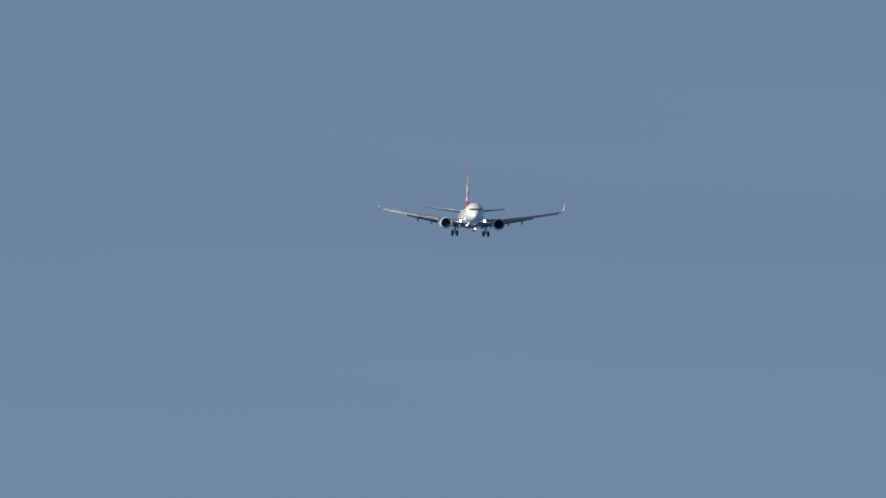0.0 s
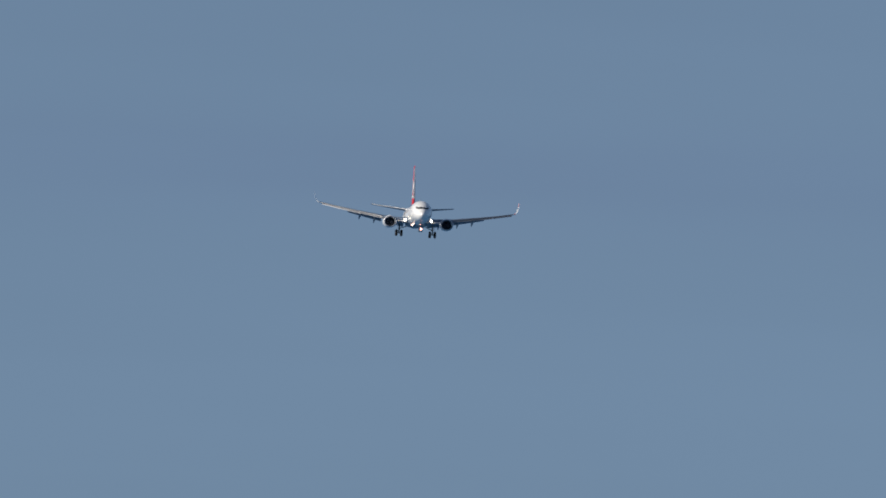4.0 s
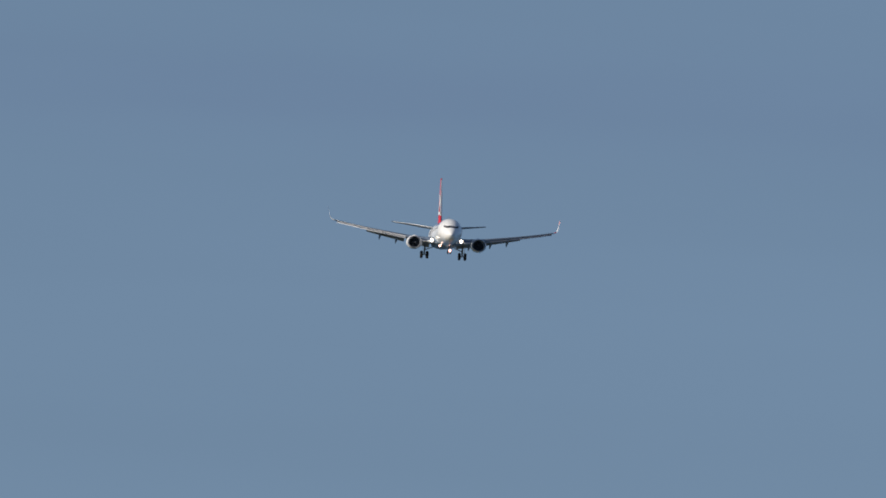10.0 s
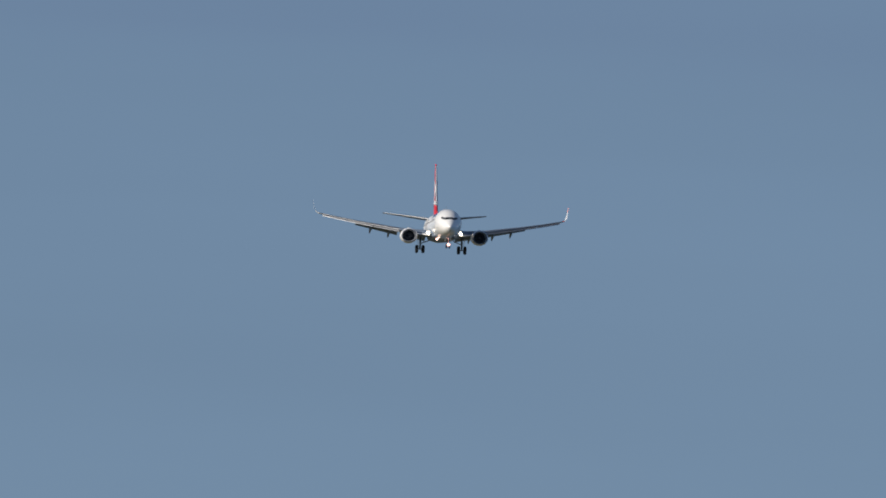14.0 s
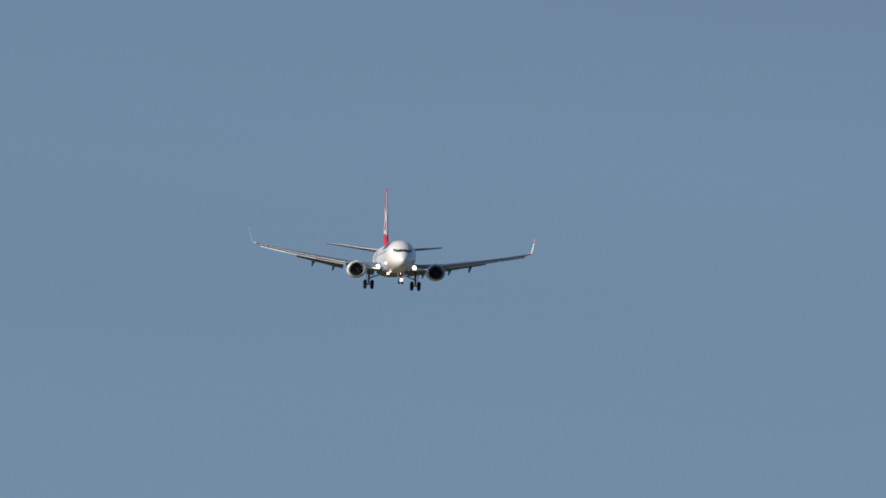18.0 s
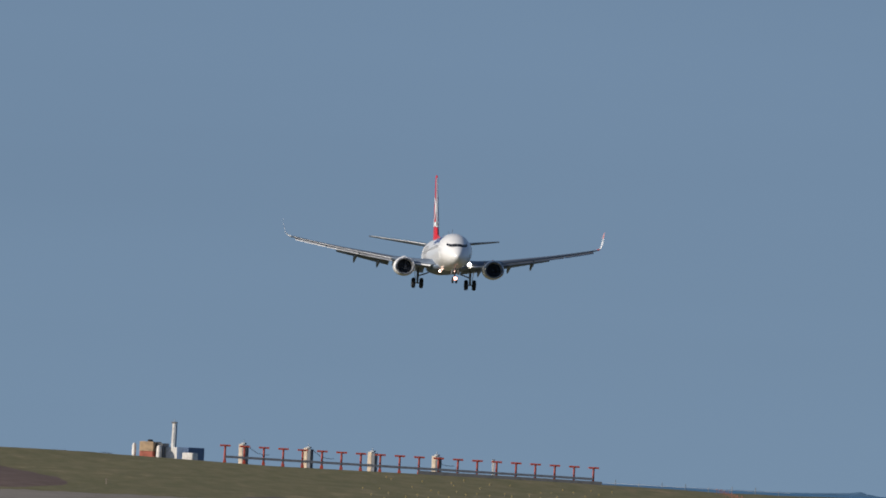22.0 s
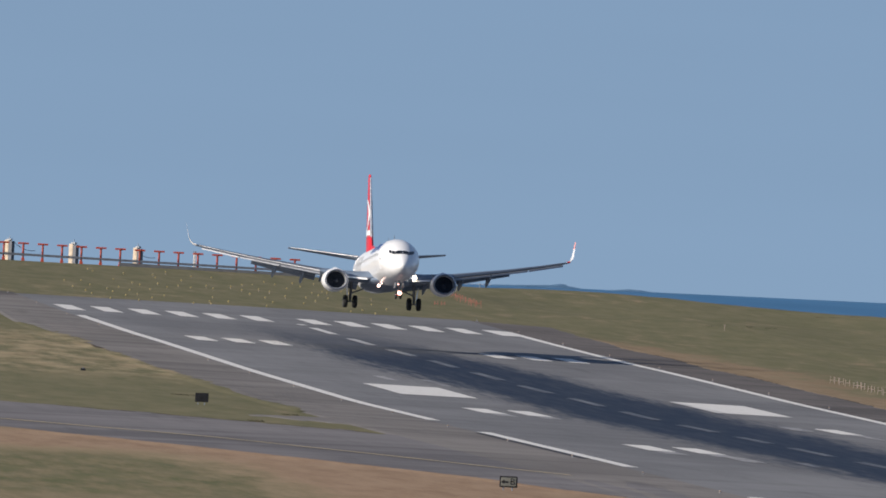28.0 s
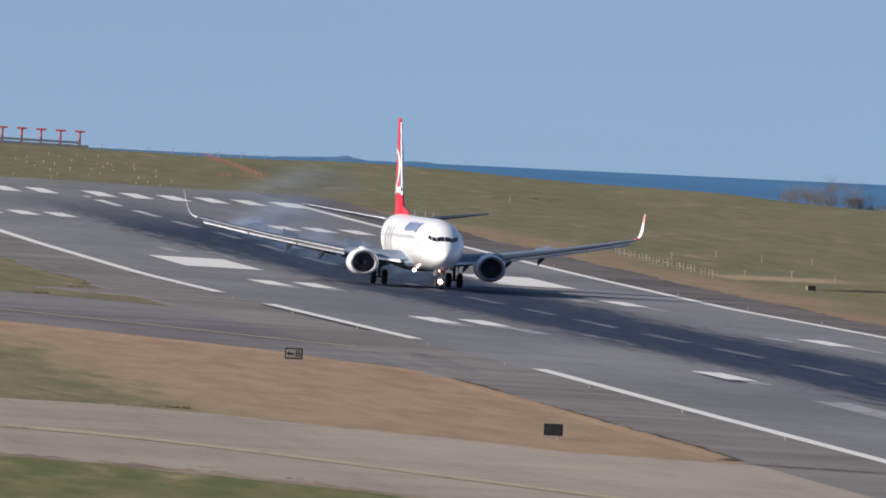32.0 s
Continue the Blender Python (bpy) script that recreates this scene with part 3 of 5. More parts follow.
def verge(name, edge, out, s0, s1, reach, seed, material=M_GRASS, up=0.0405, label="ragged grass and soil creeping over the asphalt's edge"):
    """Grass and soil that creep raggedly over a paved edge along the runway."""
    n = int((s1 - s0) / 1.5)
    verts = []
    for i in range(n + 1):
        s = s0 + (s1 - s0) * i / n
        a = 0.5 + 0.8 * noise.noise((s * 0.022, seed, 0)) + 0.5 * noise.noise((s * 0.13, seed, 4)) + 0.3 * noise.noise((s * 0.6, seed, 7))
        a = max(0.0, a) * reach * min(1, i / 12, (n - i) / 12)
        verts += [on(edge + out * 1.0, s, -0.04), on(edge + out * 0.1, s, up - 0.0005), on(edge - out * a, s, up), on(edge - out * (a + 0.12), s, 0.02)]
    faces = [(4 * i + j, 4 * i + j + 1, 4 * i + j + 5, 4 * i + j + 4) for i in range(n) for j in range(3)]
    return tagged(solid(name, verts, faces, material), label, "verge", kind="structure")


verge("verge_1", -30.9, -1, 128, 528, 1.5, 3)
verge("verge_2", -30.9, -1, 838, 1004, 0.6, 9)
verge("verge_3", 29.9, 1, -36, 1000, 1.1, 14)

verge("verge_4", -30.7, -1, 840, 1008, 0.75, 17, M_SOIL_SHADE, 0.036, "dark damp soil along the asphalt's edge")
verge("verge_5", -30.7, -1, 130, 520, 0.5, 19, M_SOIL_SHADE, 0.036, "dark damp soil along the asphalt's edge")
verge("verge_6", 29.75, 1, 60, 900, 0.65, 23, M_SOIL_SHADE, 0.036, "dark damp soil along the asphalt's edge")

# ---- runway paint ----
markings = tagged(new("runway_markings"), "white painted runway threshold, aiming and touchdown markings", "runway marking", kind="structure")
for i in range(6):
    for side in (-1, 1):
        bar("threshold_stripe", side * (2.75 + 3.6 * i), 1.8, 6, 33, M_LINE, parent=markings)
for s0, rows in ((150, (0, 1, 2)), (450, (0, 1)), (600, (0, 1)), (769, (0,))):
    for k in rows:
        for side in (-1, 1):
            worn = s0 > 400 and side > 0
            if worn and k == 0:
                bar("touchdown_bar", 10.2, 1.5, s0 + 1, s0 + 17, M_LINE_OLD, parent=markings)
                continue
            bar("touchdown_bar", side * (9.9 + 3.3 * k), 1.8, s0, s0 + 23, M_LINE, parent=markings)
            if worn:
                bar("faded_bar", 13.6, 0.9, s0 + 23, s0 + 44, M_LINE_OLD, 0.045, markings)
            if s0 > 400 and side < 0:
                bar("faded_bar", side * (9.9 + 3.3 * k) + 0.1, 1.5, s0 + 23, s0 + 34, M_LINE_OLD, 0.045, markings)
bar("blacked_out_bar", -10.7, 1.2, 779, 800, M_BLACKOUT, 0.046, markings)
bar("blacked_out_line", -22.85, 0.7, 588, 680, M_BLACKOUT, 0.046, markings)
bar("faded_bar", -9.9, 2.2, 843, 890, M_LINE_OLD, parent=markings)
bar("faded_bar", -9.4, 1.4, 632, 652, M_LINE_OLD, parent=markings)
bar("faded_bar", -5.6, 1.0, 640, 655, M_LINE_OLD, parent=markings)
bar("faded_bar", -11.0, 0.9, 312, 330, M_LINE_OLD, parent=markings)
bar("faded_bar", -7.6, 0.7, 318, 345, M_LINE_OLD, parent=markings)
for side in (-1, 1):
    bar("aiming_point", side * 12.2, 6.0, 356, 400, M_LINE, parent=markings)
bar("centre_dash", 0.2, 0.7, 38, 43, M_LINE, parent=markings)
for s0 in [56 + 52.3 * k for k in range(9)] + [524] + [567 + 51.2 * k for k in range(10)]:
    bar("centre_dash", 0.3, 0.9, s0, s0 + (26 if s0 == 524 else 31), M_LINE, parent=markings)
for s0, s1 in ((64, 533), (581, 706), (795, 1600)):
    bar("edge_line", -22.05, 0.95, s0, s1, M_LINE, parent=markings)
bar("edge_line", 22.05, 0.95, 8, 1600, M_LINE, parent=markings)


def ribbon(name, path, width, material, up, parent):
    verts = []
    for i, (l, s) in enumerate(path):
        verts += [on(l, s - width / 2 * 1.0, up), on(l, s + width / 2, up)]
    faces = [(2 * i, 2 * i + 1, 2 * i + 3, 2 * i + 2) for i in range(len(path) - 1)]
    ob = solid(name, verts, faces, material)
    ob.parent = parent
    return ob


taxi_lines = tagged(new("taxiway_markings"), "faded yellow taxiway guide lines", "taxiway marking", kind="structure")
guide = along((-200, 600), (-60, 628), (-46.1, 673), (-42, 695), (-38.1, 715), (-34.4, 735), (-30.2, 751), (-25.4, 767), (-20, 775))
ribbon("guide_line", [(l, guide(l)) for l in np.linspace(-120, -29.5, 60)], 3.8, M_YELLOW, 0.05, taxi_lines)
guide2 = along((-240, 920), (-69.5, 1000), (-61.4, 1017), (-57.3, 1033), (-53.3, 1051), (-50.1, 1068), (-40, 1115))
ribbon("guide_line", [(l, guide2(l)) for l in np.linspace(-200, -42, 60)], 7.5, M_YELLOW, 0.05, taxi_lines)


def seam(path, width, seed, label, material=M_SOIL_SHADE, up=0.034):
    """A ragged strip of dark soil and old joint along a pavement's edge."""
    verts = []
    for i, (l, s) in enumerate(path):
        w = width * max(0.12, 0.5 + 0.9 * noise.noise((l * 0.9, seed, 0)) + 0.5 * noise.noise((l * 3.1, seed, 5)))
        verts += [on(l, s - w, up), on(l, s + w * 0.6, up)]
    tagged(solid("trim_soil_shade", verts, [(2 * i, 2 * i + 1, 2 * i + 3, 2 * i + 2) for i in range(len(path) - 1)], material), label, "soil strip", kind="structure")


edge = along((-120, 922), (-66, 942), (-57, 948), (-52, 961), (-47.7, 977), (-43.5, 989), (-39.2, 1007), (-34.4, 1013), (-22.9, 1018))
seam([(l, edge(l)) for l in np.arange(-100, -23, 0.35)], 2.2, 2, "dark soil line along the pale taxiway's edge")
edge = along((-61, 545.0), (-52.7, 548.0), (-41, 588.0), (-36, 604.0), (-31.7, 622.0))
seam([(l, edge(l)) for l in np.arange(-50, -31.8, 0.3)], 2.0, 6, "dark soil line along the worn taxiway's edge")
edge = along((-59.2, 672.0), (-49, 722.0), (-43.7, 747.0), (-37.5, 781.0), (-34.6, 805.0), (-30.5, 820.0))
seam([(l, edge(l)) for l in np.arange(-59, -30.6, 0.3)], 1.1, 8, "dark soil line along the worn taxiway's edge")

lower = along((-120, 1041), (-71, 1065.0), (-64, 1077.0), (-58, 1095.0), (-54, 1111.0), (-45, 1146.0))
seam([(l, lower(l)) for l in np.arange(-100, -46, 0.35)], 11.0, 11, "tan dirt spread along the pale taxiway's lower edge", M_DIRT, 0.032)


def fringe(edge, l0, l1, out, reach, seed, material=M_GRASS, label="ragged grass creeping over the taxiway's edge"):
    """Grass that creeps raggedly over a pavement edge that runs across the runway's direction; out: +1 where it grows on the near side."""
    n = int((l1 - l0) / 0.25)
    verts = []
    for i in range(n + 1):
        l = l0 + (l1 - l0) * i / n
        a = max(0.0, 0.45 + 0.9 * noise.noise((l * 0.11, seed, 0)) + 0.55 * noise.noise((l * 0.45, seed, 4)) + 0.3 * noise.noise((l * 1.9, seed, 7))) * reach
        e = edge(l)
        verts += [on(l, e + out * 9, -0.03), on(l, e + out * 3.5, 0.036), on(l, e - out * a, 0.0365), on(l, e - out * (a + 0.3), 0.02)]
    faces = [(4 * i + j, 4 * i + j + 1, 4 * i + j + 5, 4 * i + j + 4) for i in range(n) for j in range(3)]
    return tagged(solid("trim_grass", verts, faces, material), label, "verge", kind="structure")


fringe(lambda l: lower(l) + 6, -110, -46, 1, 7.0, 21)
fringe(along((-120, 922), (-66, 942), (-57, 948), (-52, 961), (-47.7, 977), (-43.5, 989), (-39.2, 1007), (-34.4, 1013), (-31, 1015)), -110, -31.2, -1, 2.2, 25)
fringe(along((-120, 645), (-59.2, 672.0), (-49, 722.0), (-43.7, 747.0), (-37.5, 781.0), (-34.6, 805.0), (-31.5, 820.0)), -100, -31.6, 1, 4.0, 27)


def low_strip(name, path, width, seed, material, label, category):
    """A ragged streak on uneven grass."""
    verts = []
    for i, (l, s) in enumerate(path):
        w = width * max(0.05, min(1, i / 8, (len(path) - 1 - i) / 8) * (0.6 + 0.9 * noise.noise((l * 0.7, seed, 0)) + 0.5 * noise.noise((l * 2.7, seed, 5))))
        verts += [on(l, q, swell(l, q) + 0.03) for q in (s - w, s + w)]
    tagged(solid(name, verts, [(2 * i, 2 * i + 1, 2 * i + 3, 2 * i + 2) for i in range(len(path) - 1)], material), label, category, kind="structure")


# a flat dark strip stands in for the shade along a ditch
low_strip("trim_soil_shade", [(l, 330 - 0.6 * (l - 40)) for l in np.arange(40.2, 62, 0.3)], 6.0, 31, M_SOIL_SHADE, "flat dark strip painted as a ditch's shade beside the junction box", "furrow")

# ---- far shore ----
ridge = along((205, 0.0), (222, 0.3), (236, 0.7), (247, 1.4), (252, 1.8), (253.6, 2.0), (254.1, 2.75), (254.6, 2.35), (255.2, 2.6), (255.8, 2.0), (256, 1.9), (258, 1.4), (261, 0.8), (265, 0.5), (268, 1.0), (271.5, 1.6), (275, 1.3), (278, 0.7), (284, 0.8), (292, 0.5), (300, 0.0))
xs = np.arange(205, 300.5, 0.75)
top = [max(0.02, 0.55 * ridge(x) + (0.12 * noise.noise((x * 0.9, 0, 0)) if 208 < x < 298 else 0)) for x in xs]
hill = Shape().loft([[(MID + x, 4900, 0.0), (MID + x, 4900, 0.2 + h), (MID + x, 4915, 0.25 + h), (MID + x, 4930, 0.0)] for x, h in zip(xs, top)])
hill = hill.done("backdrop", M_HILL_HAZE, smooth=True)
tagged(hill, "wooded headland across the sea, haze put into its blue colour", "headland", kind="structure")

# seconds, place, pitch, bank, heading of the airliner
FLIGHT = [(0, 125.56, 3769.56, 120.896, -1.40, -1.10, 0.80), (0.5, 125.55, 3730.50, 118.920, -1.40, -0.83, 0.80), (1, 125.55, 3692.78, 116.945, -1.41, -0.57, 0.80),
          (1.5, 125.54, 3656.21, 114.969, -1.42, -0.30, 0.81), (2, 125.53, 3620.60, 112.993, -1.42, -0.03, 0.81), (2.5, 125.52, 3585.78, 111.018, -1.42, 0.23, 0.81),
          (3, 125.51, 3551.58, 109.042, -1.43, 0.50, 0.82), (3.5, 125.50, 3517.88, 107.067, -1.44, 0.73, 0.82), (5.5, 125.47, 3385.52, 99.165, -1.46, 1.67, 0.83),
          (6, 125.47, 3352.57, 97.189, -1.46, 1.90, 0.83), (6.5, 125.47, 3319.52, 95.214, -1.46, 1.75, 0.83), (7, 125.48, 3286.31, 93.238, -1.47, 1.60, 0.84),
          (7.5, 125.48, 3252.90, 91.262, -1.48, 1.45, 0.84), (8, 125.48, 3219.24, 89.287, -1.48, 1.30, 0.84), (8.5, 125.49, 3185.32, 87.311, -1.48, 1.15, 0.84),
          (9, 125.49, 3151.10, 85.335, -1.49, 1.00, 0.85), (9.5, 125.50, 3116.58, 83.359, -1.50, 0.85, 0.85), (10, 125.50, 3081.76, 81.384, -1.50, 0.70, 0.85),
          (10.5, 125.51, 3046.62, 79.408, -1.50, 0.52, 0.85), (11, 125.51, 3011.18, 77.432, -1.51, 0.35, 0.86), (11.5, 125.52, 2975.46, 75.457, -1.52, 0.18, 0.86),
          (12, 125.52, 2939.47, 73.481, -1.52, 0.00, 0.86), (12.5, 125.53, 2903.23, 71.506, -1.52, -0.18, 0.86), (13, 125.53, 2866.78, 69.530, -1.53, -0.35, 0.86),
          (13.5, 125.54, 2830.14, 67.554, -1.54, -0.52, 0.87), (14, 125.54, 2793.34, 65.579, -1.54, -0.70, 0.87), (14.5, 125.54, 2756.43, 63.603, -1.54, -0.72, 0.87),
          (16.5, 125.54, 2608.41, 55.701, -1.56, -0.78, 0.88), (17, 125.54, 2571.51, 53.725, -1.57, -0.80, 0.88), (17.5, 125.54, 2534.74, 51.750, -1.58, -0.57, 0.89),
          (18, 125.53, 2498.12, 49.774, -1.58, -0.33, 0.89), (18.5, 125.52, 2461.71, 47.798, -1.58, -0.10, 0.89), (19, 125.51, 2425.52, 45.823, -1.59, 0.13, 0.90),
          (19.5, 125.51, 2389.60, 43.847, -1.60, 0.37, 0.90), (20, 125.50, 2353.97, 41.872, -1.60, 0.60, 0.90), (20.5, 125.50, 2318.66, 39.889, -1.66, 0.42, 0.91),
          (21, 125.51, 2283.68, 37.906, -1.72, 0.25, 0.92), (21.5, 125.51, 2249.04, 35.924, -1.79, 0.08, 0.93), (22, 125.52, 2214.77, 34.074, -1.85, -0.10, 0.94),
          (22.5, 125.52, 2180.85, 32.098, -1.91, -0.17, 0.95), (23, 125.52, 2147.29, 30.030, -1.98, -0.23, 0.96), (23.5, 125.52, 2114.08, 27.859, -2.04, -0.30, 0.97),
          (24, 125.52, 2081.19, 25.712, -2.25, -0.37, 0.98), (24.5, 125.52, 2048.59, 23.720, -2.60, -0.43, 0.97), (25, 125.52, 2016.25, 21.796, -3.08, -0.50, 0.95),
          (25.5, 125.51, 1984.12, 19.976, -3.20, -0.40, 1.00), (27.5, 125.46, 1856.49, 14.328, -3.35, -0.00, 1.20), (28, 125.50, 1824.38, 13.080, -3.45, 0.10, 1.25),
          (28.5, 125.43, 1791.98, 12.038, -3.40, 0.50, 1.28), (29, 125.50, 1759.16, 11.190, -3.20, 0.75, 1.30), (29.5, 125.50, 1725.80, 10.206, -3.00, 1.23, 1.30),
          (30, 125.52, 1691.72, 9.245, -2.85, 1.30, 1.38), (30.5, 125.58, 1656.77, 8.252, -2.70, 1.25, 1.50), (31, 125.62, 1620.76, 7.800, -1.75, 0.75, 1.60),
          (31.5, 125.64, 1583.48, 7.580, -1.00, 0.40, 1.48), (32, 125.50, 1544.71, 7.380, -0.10, 0.35, 1.55)]

# ---- the airliner: nose towards -y, origin on the ground between the main wheels ----
FUS = ((0.0, 2.45, 0.03, 0.03), (0.10, 2.45, 0.25, 0.24), (0.30, 2.48, 0.46, 0.44), (0.7, 2.53, 0.74, 0.71), (1.2, 2.60, 0.98, 0.94), (1.6, 2.66, 1.13, 1.08), (2.0, 2.73, 1.27, 1.21),
       (2.7, 2.87, 1.46, 1.43), (3.6, 3.03, 1.64, 1.67), (4.8, 3.14, 1.79, 1.82), (6.2, 3.21, 1.86, 1.91), (7.8, 3.24, 1.88, 1.94), (13.0, 3.25, 1.88, 1.95),
       (20.0, 3.26, 1.88, 1.96), (26.5, 3.30, 1.88, 1.97), (29.0, 3.42, 1.84, 1.90), (31.5, 3.66, 1.62, 1.66), (34.0, 3.94, 1.28, 1.32), (36.2, 4.18, 0.90, 0.96), (38.0, 4.38, 0.50, 0.56), (39.2, 4.50, 0.20, 0.24))
NOSE_Y = -19.6


def skin(d, deg, out=0.0):
    """A point of the fuselage's skin, d metres behind the nose, at an angle from the top towards +x."""
    zc, hw, hh = (float(np.interp(d, [f[0] for f in FUS], [f[k] for f in FUS])) for k in (1, 2, 3))
    a = radians(deg)
    return Vector(((hw + out) * math.sin(a), NOSE_Y + d, zc + (hh + out) * math.cos(a)))


def skin_patch(name, outline, material, parent, out=0.015, label=""):
    """A plate that lies on the skin inside four corners (d, angle): front low, front high, back high, back low."""
    s = Shape()
    a, b, c, e = outline
    n = 4
    verts = []
    for o in (out, -0.03):
        for i in range(n + 1):
            for j in range(n + 1):
                u, v = i / n, j / n
                d = (a[0] * (1 - u) + e[0] * u) * (1 - v) + (b[0] * (1 - u) + c[0] * u) * v
                g = (a[1] * (1 - u) + e[1] * u) * (1 - v) + (b[1] * (1 - u) + c[1] * u) * v
                verts.append(skin(d, g, o))
    k = (n + 1) ** 2
    quads = [(i * (n + 1) + j, i * (n + 1) + j + 1, (i + 1) * (n + 1) + j + 1, (i + 1) * (n + 1) + j) for i in range(n) for j in range(n)]
    rim = [i * (n + 1) for i in range(n + 1)] + [n * (n + 1) + j for j in range(1, n + 1)] + [i * (n + 1) + n for i in range(n - 1, -1, -1)] + [j for j in range(n - 1, 0, -1)]
    sides = [(rim[i], rim[(i + 1) % len(rim)], rim[(i + 1) % len(rim)] + k, rim[i] + k) for i in range(len(rim))]
    s.put(verts, quads + [tuple(x + k for x in q) for q in quads] + sides)
    return s.done(name, material, parent, label, smooth=True)


def foil(lead, chord, thick, n=9, camber=0.015):
    """Outline of an aerofoil: (along the chord, height)."""
    pts = []
    for k in range(n + 1):
        u = (1 - math.cos(math.pi * k / n)) / 2
        t = thick * chord * 5 * (0.2969 * math.sqrt(u) - 0.126 * u - 0.3516 * u * u + 0.2843 * u ** 3 - 0.1036 * u ** 4)
        pts.append((lead + u * chord, camber * chord * 4 * u * (1 - u) + t, camber * chord * 4 * u * (1 - u) - t))
    upper = [(a, b) for a, b, _ in pts]
    lower = [(a, c) for a, _, c in pts[-2:0:-1]]
    return upper + lower


WING = ((1.5, -6.9, 8.5, 2.00, 0.130), (3.2, -5.45, 7.1, 2.13, 0.125), (5.8, -3.95, 5.6, 2.50, 0.112), (11.0, -1.22, 3.55, 3.43, 0.105), (14.0, 0.36, 2.61, 4.03, 0.10), (16.65, 1.75, 1.75, 4.62, 0.10))


def wing_at(x):
    return [float(np.interp(x, [w[0] for w in WING], [w[k] for w in WING])) for k in range(1, 5)]


def airliner():
    a = thing("airliner", (0, 0, 0), "white twin-engined jet airliner with a red tail fin, wheels down", "airplane")
    s = Shape()
    n = 36
    ds = [f[0] for f in FUS]
    ds = sorted(set(ds + [9, 11, 15, 17, 23, 25, 28, 30, 33]))
    s.loft([[skin(d, 360 * k / n) for k in range(n)] for d in ds])
    body = s.done("fuselage", M_WHITE, a, "glossy white painted fuselage", smooth=True)
    # belly fairing
    s = Shape()
    s.loft([[(w * math.sin(2 * math.pi * k / 20), y, 1.75 + h * math.cos(2 * math.pi * k / 20)) for k in range(20)] for y, w, h in
            ((-9.0, 0.6, 0.12), (-7.6, 1.5, 0.42), (-5.5, 1.95, 0.60), (-1.0, 2.0, 0.62), (2.5, 1.8, 0.55), (4.6, 0.7, 0.2))])
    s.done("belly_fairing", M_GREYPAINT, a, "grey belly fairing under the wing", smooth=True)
    # cockpit glazing and nose
    for side in (-1, 1):
        for q in (((1.24, 1.3), (1.86, 1.3), (1.96, 27), (1.38, 30.5)), ((1.40, 31.8), (1.98, 28.3), (2.40, 38.5), (1.90, 45)), ((1.98, 46.5), (2.45, 40), (2.85, 44), (2.60, 52))):
            skin_patch("cockpit_window", [(d, side * g) for d, g in q], M_GLASS, body, 0.02, "dark cockpit window pane")
    # cabin windows, doors and livery
    for side in (-1, 1):
        first = skin_patch("cabin_window", [(6.0, side * 80), (6.0, side * 71), (6.24, side * 71), (6.24, side * 80)], M_PORT, body, 0.012)
        for k in range(1, 46):
            d = 6.0 + 0.51 * k
            if d < 8.0:
                skin_patch("cabin_window", [(d, side * 80), (d, side * 71), (d + 0.24, side * 71), (d + 0.24, side * 80)], M_PORT, body, 0.012)
            else:
                if k == 4:
                    first = skin_patch("cabin_window", [(d, side * 80), (d, side * 71), (d + 0.24, side * 71), (d + 0.24, side * 80)], M_PORT, body, 0.012)
                    base = d
                else:
                    shared("cabin_window", first, body, Matrix.Translation((0, d - base, 0)))
        for d, w in ((4.6, 0.86), (28.6, 0.76)):
            skin_patch("cabin_door", [(d, side * 116), (d, side * 60), (d + w, side * 60), (d + w, side * 116)], M_WHITE, body, 0.03, "white cabin door")
        for k in range(3):
            d = 21.0 + 1.9 * k
            skin_patch("livery_stripe", [(d, side * 140), (d + 0.8, side * 58), (d + 1.55, side * 58), (d + 0.75, side * 140)], M_LIVERY, body, 0.045, "grey livery stripe")
        # airline name as plain blue bars
        d = 6.6
        for k, w in enumerate((1.0, 1.1, 0.6, 1.15, 0.7, 1.1)):
            hi, lo = 35 + (k * 5 % 3) * 1.5, 64 - (k * 7 % 4) * 1.2
            skin_patch("title_bar", [(d, side * lo), (d, side * hi), (d + w, side * hi), (d + w, side * lo)], M_BLUE, body, 0.012, "blue title bar")
            d += w + 0.58
        skin_patch("name_bar", [(4.0, side * 88), (4.0, side * 84), (5.2, side * 84), (5.2, side * 88)], M_LIVERY, body, 0.01)
    # blade aerials
    for y in (-9.5, -4.0, 3.5):
        s = Shape().loft([[(-0.03, y - 0.16, 5.3), (0.03, y - 0.16, 5.3), (0.03, y + 0.2, 5.3), (-0.03, y + 0.2, 5.3)], [(-0.015, y + 0.08, 5.72), (0.015, y + 0.08, 5.72), (0.015, y + 0.22, 5.72), (-0.015, y + 0.22, 5.72)]])
        s.done("aerial", M_GREYPAINT, body)

    spoilers, legs, wings, lamps = [], [], [], []
    for side in (-1, 1):
        # wing
        rings = []
        for x, lead, chord, z, t in WING:
            rings.append([(side * x, p, z + h) for p, h in foil(lead, chord, t)])
        wing = Shape().loft(rings).done("wing", M_GREYPAINT, a, "grey swept wing with shade and sky blue in its colour", smooth=True)
        wings.append((wing, side))
        # drooped slats, with a dark slot between them and the wing's own bright nose
        for x0, x1 in ((2.0, 4.0), (6.0, 9.4), (9.5, 12.9), (13.0, 16.2)):
            rings = []
            low = 0.20 if x0 < 5 else 0.25
            for x in (x0, x1):
                lead, chord, z, t = wing_at(x)
                c = 0.10 * chord + 0.28
                rings.append([(side * x, lead - 0.36 + u * c, z - low + w) for u, w in ((0.0, -0.07), (0.08, 0.05), (0.40, 0.13), (1.0, 0.17), (0.95, 0.13), (0.45, 0.05), (0.2, -0.05))])
